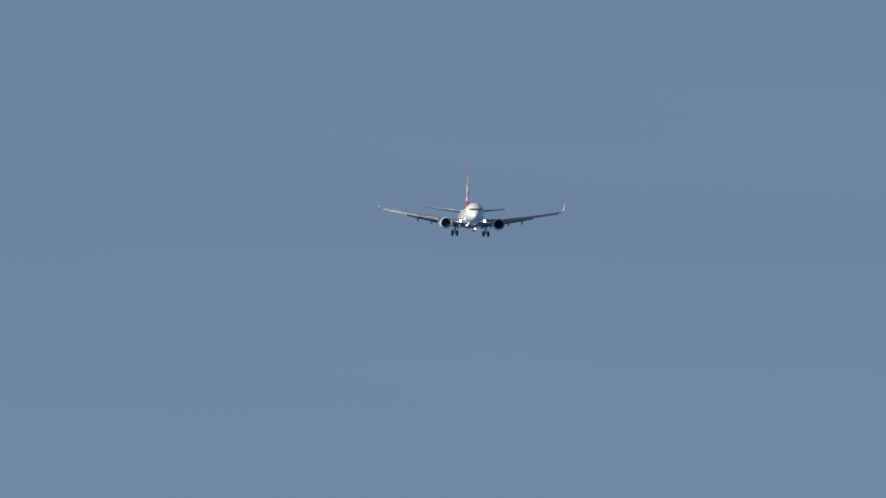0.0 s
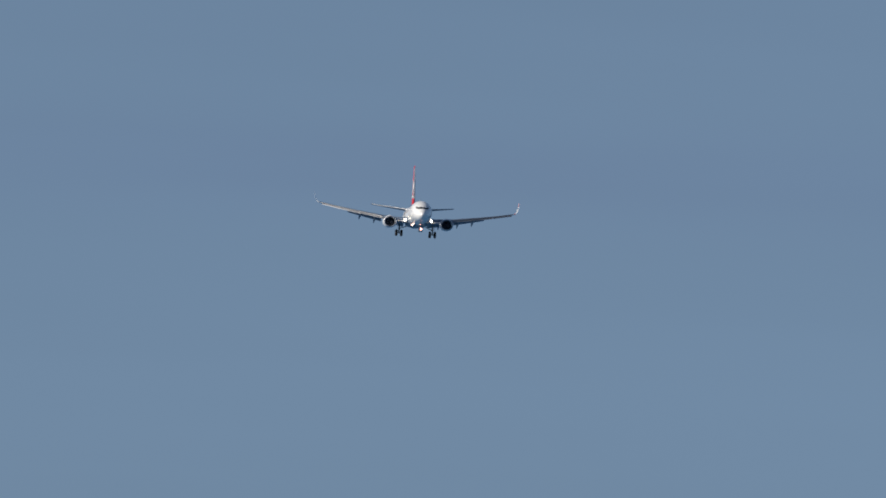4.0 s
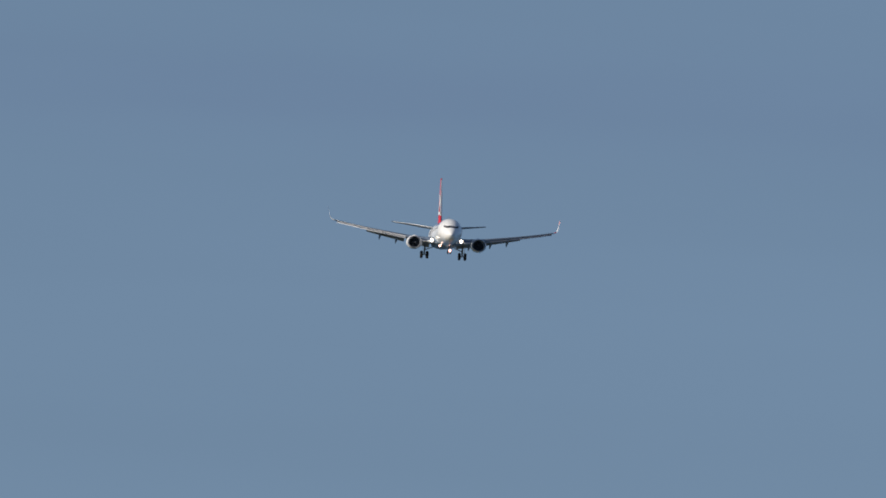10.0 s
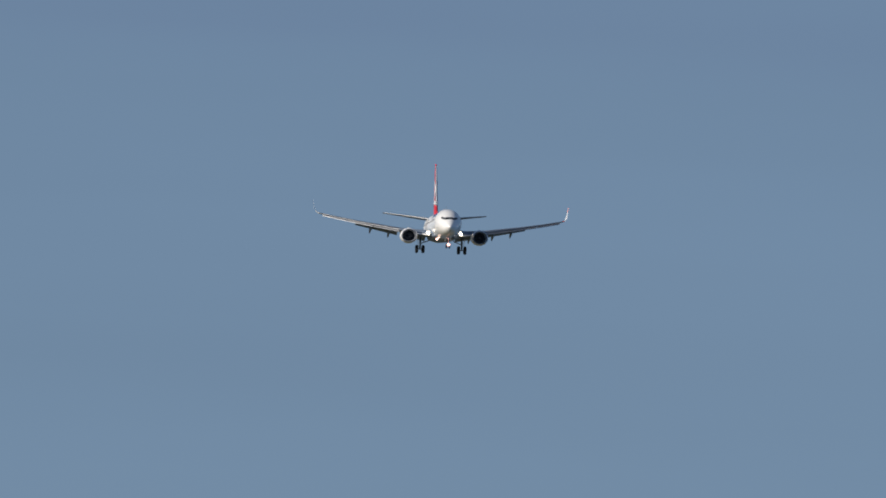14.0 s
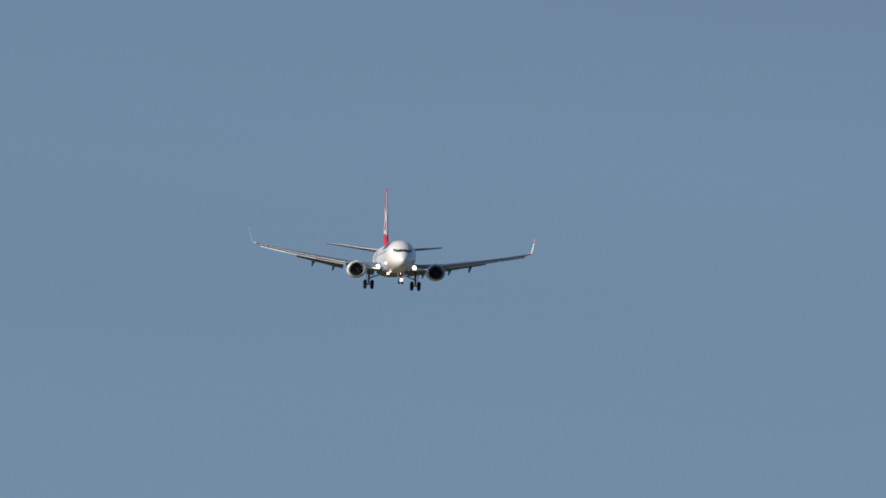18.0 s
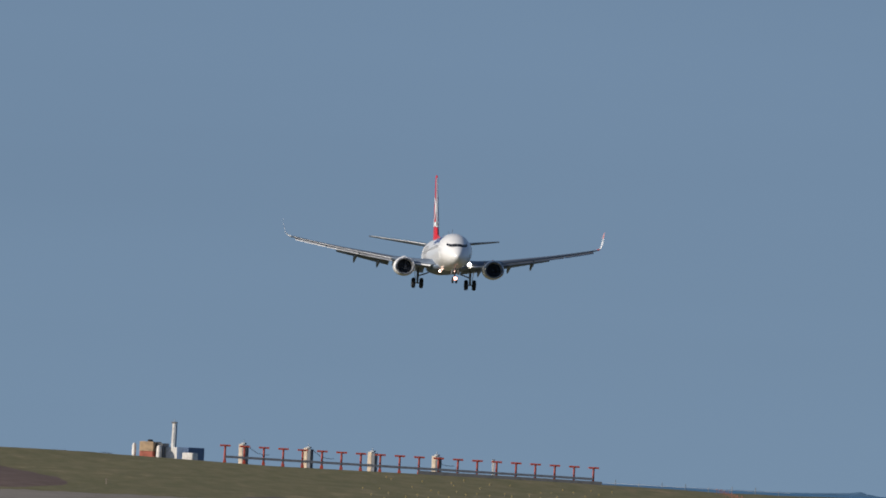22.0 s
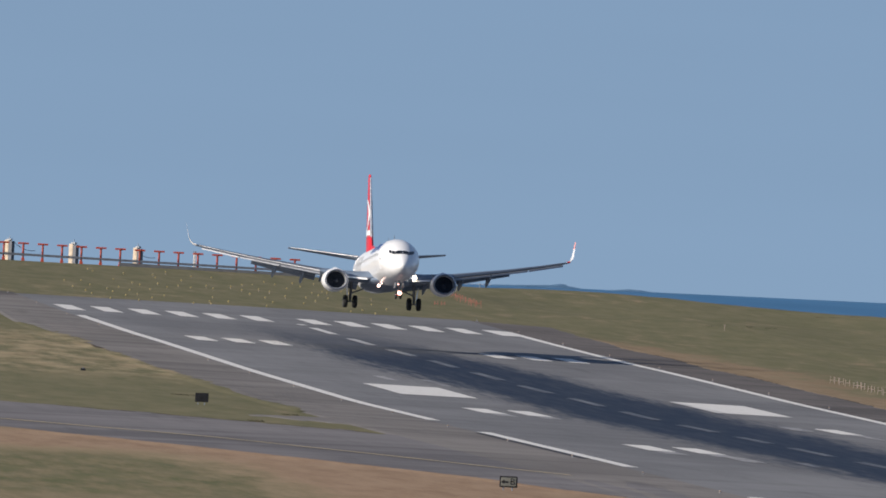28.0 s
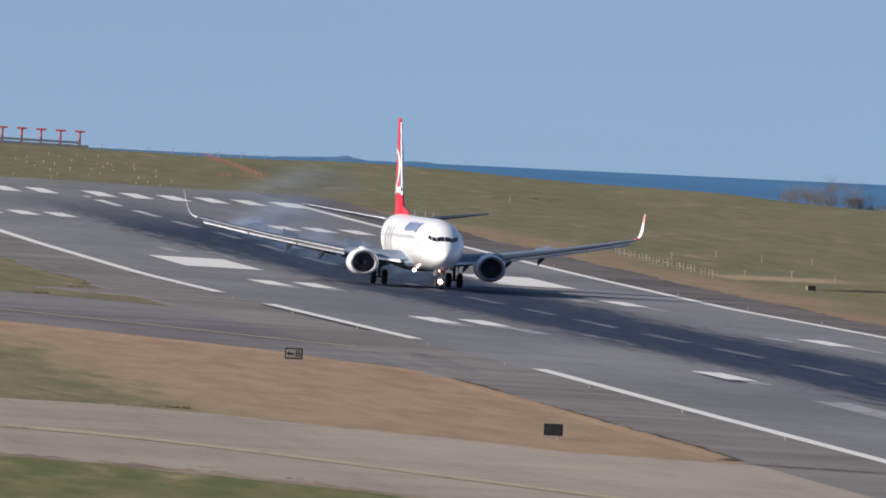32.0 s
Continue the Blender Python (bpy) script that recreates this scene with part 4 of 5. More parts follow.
            Shape().loft(rings).done("slat", M_WHITE if x0 < 5 else M_SLAT, wing, "lowered white inboard leading-edge flap" if x0 < 5 else "extended grey leading-edge slat", smooth=True)
        rings = []
        for x in (6.0, 11.0, 14.0, 16.4):
            lead, chord, z, t = wing_at(x)
            out = foil(lead, chord, t, 24)
            rings.append([(side * x, q - 0.012, z + h + (0.01 if h > 0 else -0.01)) for q, h in (out[4], out[3], out[2], out[1], out[0], out[-1], out[-2])])
        Shape().loft(rings, False).done("leading_edge", M_EDGE, wing, "bare metal wing leading edge", smooth=True)
        # flaps, lowered
        for x0, x1 in ((2.05, 5.5), (5.9, 11.6)):
            for back, down, ang, share in ((0.10, -0.05, 12, 0.17), (0.85, -0.22, 22, 0.10)):
                rings = []
                for x in (x0, x1):
                    lead, chord, z, t = wing_at(x)
                    c, e = share * chord + 0.25, lead + chord
                    k = chord / 6.0
                    ca, sa = math.cos(radians(ang)), math.sin(radians(ang))
                    rings.append([(side * x, e - 0.25 + back * k + p * ca + h * sa, z + 0.02 + down * k - p * sa + h * ca) for p, h in foil(0, c, 0.12, 6)])
                Shape().loft(rings).done("flap", M_GREYPAINT, wing, "lowered grey trailing-edge flap", smooth=True)
        # flap track fairings
        for x in (3.9, 7.1, 9.6):
            lead, chord, z, t = wing_at(x)
            e = lead + chord
            rings = []
            for u, w, h, dz in ((-2.0, 0.03, 0.04, -0.20), (-1.4, 0.16, 0.22, -0.34), (-0.4, 0.20, 0.28, -0.44), (0.4, 0.16, 0.22, -0.56), (1.2, 0.12, 0.16, -0.80), (1.8, 0.03, 0.05, -1.0)):
                rings.append([(side * x + w * math.cos(2 * math.pi * k / 10), e + u, z + dz + h * math.sin(2 * math.pi * k / 10)) for k in range(10)])
            Shape().loft(rings).done("flap_fairing", M_GREYPAINT, wing, "grey canoe-shaped flap track fairing", smooth=True)
        # aileron line
        rings = []
        for x in (12.0, 15.9):
            lead, chord, z, t = wing_at(x)
            rings.append([(side * x, lead + chord * 0.78 + p, z + 0.03 + h) for p, h in foil(0, chord * 0.235, 0.13, 5)])
        Shape().loft(rings).done("aileron", M_WHITE, wing, smooth=True)
        # blended winglet
        rings = []
        for x, lead, chord, z, lean, t in ((16.63, 1.75, 1.75, 4.62, 5, 0.10), (16.92, 2.05, 1.52, 4.74, 28, 0.09), (17.15, 2.40, 1.30, 4.98, 60, 0.06), (17.28, 2.72, 1.12, 5.34, 76, 0.05), (17.42, 3.35, 0.80, 6.08, 81, 0.045), (17.52, 3.85, 0.50, 6.66, 82, 0.045)):
            c, e = math.cos(radians(lean)), math.sin(radians(lean))
            rings.append([(side * (x - h * e - (p - lead) * 0.075 * e), p, z + h * c) for p, h in foil(lead, chord, t)])
        winglet = Shape().loft(rings).done("winglet", M_WHITE, a, "upturned white winglet with red ends" if side > 0 else "upturned pale winglet", smooth=True)
        wings.append((winglet, side))
        if side > 0:
            for name, shape in (("red_base", ((16.68, 1.80, 1.72, 4.64, 9), (16.92, 2.05, 1.52, 4.74, 28))), ("red_tip", ((17.40, 3.27, 0.84, 5.98, 80.6), (17.52, 3.85, 0.50, 6.655, 82)))):
                rings = []
                for x, lead, chord, z, lean in shape:
                    c, e = math.cos(radians(lean)), math.sin(radians(lean))
                    rings.append([(side * (x - h * 1.25 * e - (p - lead) * 0.075 * e), p, z + h * 1.25 * c) for p, h in foil(lead - 0.02, chord + 0.04, 0.09 if lean < 50 else 0.062)])
                Shape().loft(rings).done(name, M_ROSERED if name == "red_tip" else M_TAILRED, winglet, "faded red tip" if name == "red_tip" else "red base band", smooth=True)
        # spoilers lie flat until touchdown; hinged at their front edge
        for x0, x1, raised in ((2.6, 4.2, False), (4.3, 5.5, True), (6.3, 7.6, False), (7.7, 8.9, False), (9.0, 10.2, True)):
            xm = (x0 + x1) / 2
            lead, chord, z, t = wing_at(xm)
            hy = lead + chord * 0.66
            hz = z + t * chord * 0.36 + 0.05
            l0, c0, z0, _ = wing_at(x0)
            l1, c1, z1, _ = wing_at(x1)
            slope0, slope1 = (l0 + c0 * 0.66) - hy, (l1 + c1 * 0.66) - hy
            w = 0.17 * chord
            s = Shape().loft([[(side * (x0 - xm), slope0, z0 - z), (side * (x0 - xm), slope0 + w, z0 - z - 0.16), (side * (x0 - xm), slope0 + w, z0 - z - 0.19), (side * (x0 - xm), slope0, z0 - z - 0.05)],
                              [(side * (x1 - xm), slope1, z1 - z), (side * (x1 - xm), slope1 + w, z1 - z - 0.16), (side * (x1 - xm), slope1 + w, z1 - z - 0.19), (side * (x1 - xm), slope1, z1 - z - 0.05)]])
            sp = s.done("spoiler", M_GREYPAINT, a, "hinged grey spoiler panel")
            sp.location = (side * xm, hy, hz)
            spoilers.append((sp, (46 if side < 0 else 30 if x0 > 6 else 10) if raised else 5))
        # engine
        ex, ez, ey = side * 4.83, 1.58, -7.6
        def pouch(shape):
            """The cowl is flattened underneath and a little wide at the hips."""
            shape.v = [(ex + (x - ex) * (1.05 - 0.04 * min(1.0, abs(z - ez))), y, ez + (z - ez) * (0.85 if z < ez else 0.98)) for x, y, z in shape.v]
            return shape

        eng = pouch(Shape().lathe([(0.10, 0.83), (0.02, 0.88), (0.0, 0.94), (0.06, 1.0), (0.35, 1.07), (1.0, 1.14), (2.0, 1.13), (3.0, 0.99), (3.5, 0.86), (3.45, 0.80), (2.6, 0.82), (0.9, 0.80), (0.10, 0.83)], (ex, ey, ez), "Y", 32))
        eng = eng.done("engine", M_WHITE, a, "white jet engine nacelle", smooth=True)
        pouch(Shape().lathe([(0.12, 0.825), (0.03, 0.85), (-0.03, 0.885), (-0.04, 0.925), (0.0, 0.965), (0.06, 1.005)], (ex, ey, ez), "Y", 32)).done("inlet_lip", M_LIP, eng, "satin grey inlet lip", smooth=True)
        Shape().lathe([(0.75, 0.785), (0.85, 0.78), (0.86, 0.02)], (ex, ey, ez), "Y", 32).done("fan_duct", M_DUCT, eng, "dark fan face", smooth=True)
        Shape().lathe([(0.84, 0.26), (0.62, 0.18), (0.45, 0.07), (0.42, 0.01)], (ex, ey, ez), "Y", 16).done("spinner", M_DUCT, eng, "dark fan spinner", smooth=True)
        c2, e2 = math.cos(0.13), math.sin(0.13)
        blade = Shape().put([(0.2, 0.74, 0), (0.76, 0.70, 0), (0.76 * c2, 0.80, 0.76 * e2), (0.2 * c2, 0.82, 0.2 * e2), (0.2, 0.75, -0.01), (0.76, 0.71, -0.01), (0.76 * c2, 0.81, 0.76 * e2 - 0.01), (0.2 * c2, 0.83, 0.2 * e2 - 0.01)],
                            [(0, 1, 2, 3), (4, 5, 6, 7), (0, 1, 5, 4), (1, 2, 6, 5), (2, 3, 7, 6), (3, 0, 4, 7)]).done("fan_blade", M_DUCT, eng)
        blade.matrix_basis = Matrix.Translation((ex, ey, ez))
        for k in range(1, 24):
            shared("fan_blade", blade, eng, Matrix.Translation((ex, ey, ez)) @ Matrix.Rotation(2 * math.pi * k / 24, 4, "Y"))
        Shape().lathe([(3.3, 0.62), (4.2, 0.50), (4.9, 0.36), (4.85, 0.3), (4.0, 0.3)], (ex, ey, ez), "Y", 24).done("exhaust_nozzle", M_DARKGREY, eng, "dark metal exhaust nozzle", smooth=True)
        Shape().loft([[(ex - w, ey + y, z0), (ex + w, ey + y, z0), (ex + w * 0.8, ey + y, z1), (ex - w * 0.8, ey + y, z1)] for y, w, z0, z1 in ((0.9, 0.06, 2.55, 2.72), (2.2, 0.2, 2.4, 2.80), (4.2, 0.22, 1.9, 2.55), (6.3, 0.12, 1.9, 2.2))]).done("pylon", M_WHITE, eng, "engine pylon", smooth=True)
        # chine on the nacelle
        Shape().loft([[(ex - side * (0.78 + o), ey + 1.2, ez + 0.80 + o * 0.9), (ex - side * (0.78 + o), ey + 2.3, ez + 0.76 + o * 0.9), (ex - side * (0.80 + o), ey + 2.3, ez + 0.72 + o * 0.9)] for o in (0.0, 0.22)]).done("nacelle_strake", M_GREYPAINT, eng)
        # tailplane
        rings = []
        for x, lead, chord, z, t in ((0.5, 12.4, 4.3, 4.78, 0.10), (7.1, 16.5, 1.55, 5.64, 0.09)):
            rings.append([(side * x, p, z + h) for p, h in foil(lead, chord, t, camber=-0.01)])
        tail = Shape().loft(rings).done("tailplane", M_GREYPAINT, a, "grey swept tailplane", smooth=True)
        rings = []
        for x, lead, chord, z, t in ((1.2, 12.83, 4.01, 4.87, 0.10), (6.9, 16.37, 1.63, 5.61, 0.09)):
            out = foil(lead, chord, t, 24, camber=-0.01)
            rings.append([(side * x, q - 0.012, z + h + (0.008 if h > 0 else -0.008)) for q, h in (out[3], out[2], out[1], out[0], out[-1])])
        Shape().loft(rings, False).done("leading_edge", M_EDGE, tail, "bare metal leading edge", smooth=True)
        # wing-root and belly landing lights
        lamp = Shape().lathe([(-0.02, 0.02), (-0.06, 0.13), (0.02, 0.185), (0.1, 0.19)], (side * 2.22, -6.72, 2.16), "Y", 14).done("landing_light", M_LAMP, a, "glowing landing light", smooth=True)
        Shape().lathe([(-0.05, 0.02), (-0.08, 0.095), (0.02, 0.14), (0.12, 0.14)], (side * 1.05, -7.9, 1.24), "Y", 14).done("landing_light", M_BELLYLAMP if side < 0 else M_BARE, a, "lowered landing light under the belly", smooth=True)
        lamps.append((lamp, 20.2 if side < 0 else 28.0))
        # main gear
        gear = Shape()
        gx = side * 2.86
        gear.rod((gx, 0, 0.56), (gx - side * 0.05, 0.0, 2.45), 0.11, 0.15, 12)
        gear.rod((gx - 0.62, 0, 0.56), (gx + 0.62, 0, 0.56), 0.07, 0.07, 10)
        gear.rod((gx, 0.02, 1.3), (gx - side * 1.2, 0.1, 1.75), 0.07, 0.07)
        gear.rod((gx, 0.25, 0.8), (gx, 0.28, 1.3), 0.04, 0.04)
        gear = gear.done("main_gear", M_STEEL, a, "grey main landing gear leg", smooth=True)
        legs.append((gear, 0.42))
        Shape().loft([[(gx + side * 0.20, -0.45, 0.95), (gx + side * 0.23, -0.45, 0.95), (gx + side * 0.23, 0.45, 0.95), (gx + side * 0.20, 0.45, 0.95)], [(gx + side * 0.34, -0.6, 2.05), (gx + side * 0.37, -0.6, 2.05), (gx + side * 0.37, 0.6, 2.05), (gx + side * 0.34, 0.6, 2.05)]]).done("gear_door", M_WHITE, gear, "open gear door")
        for o in (-0.43, 0.43):
            w = Shape().lathe([(-0.20, 0.28), (-0.21, 0.40), (-0.17, 0.52), (-0.09, 0.56), (0.09, 0.56), (0.17, 0.52), (0.21, 0.40), (0.20, 0.28)], (gx + o, 0, 0.56), "X", 24).done("tyre", M_RUBBER, gear, "black tyre", smooth=True)
            Shape().lathe([(-0.18, 0.02), (-0.14, 0.18), (-0.19, 0.28), (0.19, 0.28), (0.14, 0.18), (0.18, 0.02)], (gx + o, 0, 0.56), "X", 20).done("wheel_rim", M_STEEL, gear, smooth=True)
    # fin
    def fin_ring(z, lead, chord, t=0.10):
        return [(h, p, z) for p, h in foil(lead, chord, t, 9, 0.0)]
    fin = Shape().loft([fin_ring(4.9, 10.9, 7.0, 0.095), fin_ring(5.6, 12.1, 5.7), fin_ring(6.6, 12.95, 5.05), fin_ring(12.42, 16.62, 2.2), fin_ring(12.58, 16.85, 1.9, 0.08)]).done("fin", M_TAILRED, a, "tall red tail fin with a white emblem", smooth=True)
    Shape().loft([[(-0.1, 7.0, 5.25), (0.1, 7.0, 5.25), (0.1, 12.2, 5.2), (-0.1, 12.2, 5.2)], [(-0.03, 8.8, 5.55), (0.03, 8.8, 5.55), (0.05, 12.3, 5.95), (-0.05, 12.3, 5.95)]]).done("dorsal_fin", M_TAILRED, fin, smooth=True)
    for side in (-1, 1):
        def face(p, z):
            lead = float(np.interp(z, (5.6, 12.35), (12.35, 16.5)))
            chord = float(np.interp(z, (5.6, 12.35), (5.5, 2.25)))
            u = min(0.98, max(0.02, (p - lead) / chord))
            t = 0.10 * chord * 5 * (0.2969 * math.sqrt(u) - 0.126 * u - 0.3516 * u * u + 0.2843 * u ** 3 - 0.1036 * u ** 4)
            return side * (t + 0.03)
        ring = []
        for k in range(41):
            g = 2 * math.pi * k / 40
            for r in (1.0, 0.76):
                y, z = 16.25 + 1.88 * r * math.cos(g) + 0.55 * r * math.sin(g), 8.70 + 1.60 * r * math.sin(g)
                ring.append((face(y, z), y, z))
        Shape().put(ring, [(2 * k, 2 * k + 1, 2 * k + 3, 2 * k + 2) for k in range(40)]).done("emblem_ring", M_WHITE, fin, "white ring emblem")
        strip = []
        for k in range(13):
            u = k / 12
            y, z, wd = 17.5 - 4.3 * u, 6.35 + 0.55 * u + 0.2 * math.sin(math.pi * u), 0.28 + 0.22 * u
            strip += [(face(y, z), y, z), (face(y, z + wd), y, z + wd)]
        Shape().put(strip, [(2 * k, 2 * k + 1, 2 * k + 3, 2 * k + 2) for k in range(12)]).done("emblem_sweep", M_WHITE, fin, "white curved emblem stroke")
    # bare metal leading edge
    nose = []
    for z in (6.75, 7.0, 8.4, 9.8, 11.2, 12.3):
        lead, chord = float(np.interp(z, (6.6, 12.42), (12.95, 16.62))), float(np.interp(z, (6.6, 12.42), (5.05, 2.2)))
        half = [(u, 0.10 * chord * 5 * (0.2969 * math.sqrt(u) - 0.126 * u - 0.3516 * u * u) + 0.012) for u in (0.05, 0.02, 0.006)]
        row = [(-t, lead + u * chord, z) for u, t in half] + [(0.0, lead - 0.02, z)] + [(t, lead + u * chord, z) for u, t in reversed(half)]
        nose.append(row)
    Shape().loft(nose, False).done("leading_edge", M_BARE, fin, "bare metal leading edge", smooth=True)
    # nose gear
    gear = Shape()
    gear.rod((0, -15.6, 0.34), (0, -15.5, 1.95), 0.07, 0.10, 12)
    gear.rod((-0.30, -15.6, 0.34), (0.30, -15.6, 0.34), 0.05, 0.05, 10)
    gear.rod((0, -15.45, 0.9), (0, -14.6, 1.45), 0.05, 0.05)
    gear = gear.done("nose_gear", M_STEEL, a, "grey nose landing gear leg", smooth=True)
    legs.append((gear, 0.30))
    for o in (-1, 1):
        Shape().lathe([(-0.10, 0.17), (-0.105, 0.25), (-0.06, 0.335), (0.06, 0.335), (0.105, 0.25), (0.10, 0.17)], (o * 0.2, -15.6, 0.34), "X", 20).done("tyre", M_RUBBER, gear, "black nose wheel tyre", smooth=True)
        Shape().lathe([(-0.09, 0.02), (-0.07, 0.12), (-0.095, 0.17), (0.095, 0.17), (0.07, 0.12), (0.09, 0.02)], (o * 0.2, -15.6, 0.34), "X", 16).done("wheel_rim", M_STEEL, gear, smooth=True)
        Shape().loft([[(o * 0.36, -16.7, 0.95), (o * 0.39, -16.7, 0.95), (o * 0.39, -14.9, 0.95), (o * 0.36, -14.9, 0.95)], [(o * 0.30, -16.7, 1.45), (o * 0.33, -16.7, 1.45), (o * 0.33, -14.9, 1.45), (o * 0.30, -14.9, 1.45)]]).done("gear_door", M_DARKGREY, gear, "open grey nose gear door")
    Shape().lathe([(-0.04, 0.02), (-0.06, 0.135), (0.02, 0.19), (0.08, 0.19)], (0.08, -15.98, 0.52), "Y", 14).done("taxi_light", M_TAXILAMP, gear, "glowing taxi light on the nose gear", smooth=True)
    Shape().lathe([(-0.03, 0.01), (-0.05, 0.035), (0.02, 0.05), (0.06, 0.05)], (-0.04, -15.85, 1.30), "Y", 12).done("turnoff_light", M_TAXILAMP, gear, "small glowing light on the nose gear leg", smooth=True)
    Shape().lathe([(-0.03, 0.02), (-0.05, 0.06), (0.02, 0.085), (0.06, 0.085)], (-0.80, -7.9, 1.48), "Y", 12).done("landing_light", M_BELLYLAMP, a, "small glowing light under the belly", smooth=True)
    return a, spoilers, legs, wings, lamps


plane, spoilers, legs, wings, lamps = airliner()

# ---- localizer aerial array on the rise behind the threshold ----
LOC_S = -288.0


def localizer():
    lats = [-20.45 + 2.153 * k for k in range(20)]
    base = on(-20.45, LOC_S)
    e = thing("aerial_element", base, "red-orange T-shaped localizer aerial on a post", "antenna", "localizer array")
    Shape().rod((0, 0, -0.25), (0, 0, 1.72), 0.13, 0.11, 8).done("post", M_ORANGE, e, smooth=True)
    Shape().box(-0.58, 0.58, -0.16, 0.16, 1.68, 1.88).done("aerial_head", M_ORANGE, e, "red-orange crossbar")
    Shape().rod((0, -0.9, 1.78), (0, 0.9, 1.78), 0.07, 0.07, 6).done("boom", M_ORANGE, e)
    Shape().box(-0.17, 0.17, -0.17, 0.17, -0.2, 0.16).done("foot", M_ORANGE, e)
    for l in lats[1:]:
        copy_thing(e, Matrix.Translation(on(l, LOC_S)))
    for i in range(19):
        a, b = on(lats[i], LOC_S, 0.55), on(lats[i + 1], LOC_S, 0.55)
        r = thing("cable_tray", (a + b) / 2, "grey-blue steel cable tray between aerial posts", "cable tray", "localizer array")
        d = (b - a) / 2
        Shape().loft([[p + Vector((0, y, z)) for y, z in ((-0.16, -0.13), (0.16, -0.13), (0.16, 0.13), (-0.16, 0.13))] for p in (-d * 0.98, d * 0.98)]).done("tray", M_TRAY, r)
    slab = thing("footing", on(14, LOC_S), "long dark concrete footing under the aerial array", "footing")
    Shape().loft([[on(l, LOC_S) - on(14, LOC_S) + Vector((0, y, z)) for y, z in ((-0.8, -0.5), (0.8, -0.5), (0.8, 0.30), (-0.8, 0.30))] for l in np.linspace(1.0, 21.4, 12)]).done("slab", M_DARKGREY, slab)
    for l in (-18.05, -10.85, -3.7, 3.45):
        p = on(l, -296)
        m = thing("mast_pillar", p, "beige pillar with grey equipment on its top", "pillar", "pillars behind the array", -38)
        Shape().box(-0.44, 0.1, -0.3, 0.3, -0.6, 2.05).done("pillar", M_BEIGE, m, "beige rendered pillar")
        Shape().box(0.1, 0.54, -0.28, 0.28, -0.6, 1.95).done("side_cabinet", M_TRAY, m, "grey steel cabinet")
        Shape().box(-0.22, 0.30, -0.2, 0.2, 2.05, 2.22).done("cap_unit", M_GALV, m)
        Shape().rod((0.02, 0, 2.2), (0.02, 0, 2.55), 0.05, 0.03, 6).done("spike", M_GALV, m)
        # cable to the next aerial
    for l in (-17.6, -10.4, 3.0):
        a = on(l, -296, 1.9)
        c = thing("cable", a, "dark cable slung from a pillar", "cable")
        pts = [Vector((2.6 * u, 3 * u, -0.9 * u - 0.35 * math.sin(math.pi * u))) for u in np.linspace(0, 1, 7)]
        s = Shape()
        for q, r in zip(pts, pts[1:]):
            s.rod(q, r, 0.03, 0.03, 5)
        s.done("strand", M_BLACK, c)


localizer()


def fence_posts():
    for l in np.arange(23.2, 41.5, 2.6):
        p = on(l, LOC_S - 4)
        f = thing("fence_post", p, "thin grey fence post on the skyline", "fence post", "skyline fence")
        h = 0.62 if round(l * 10) % 3 else 0.42
        Shape().rod((0, 0, -0.5), (0, 0, h), 0.05, 0.04, 6).done("stake", M_GALV, f)
        Shape().box(-1.28, 1.28, -0.012, 0.012, 0.20, 0.23).done("wire", M_PALE, f)


fence_posts()


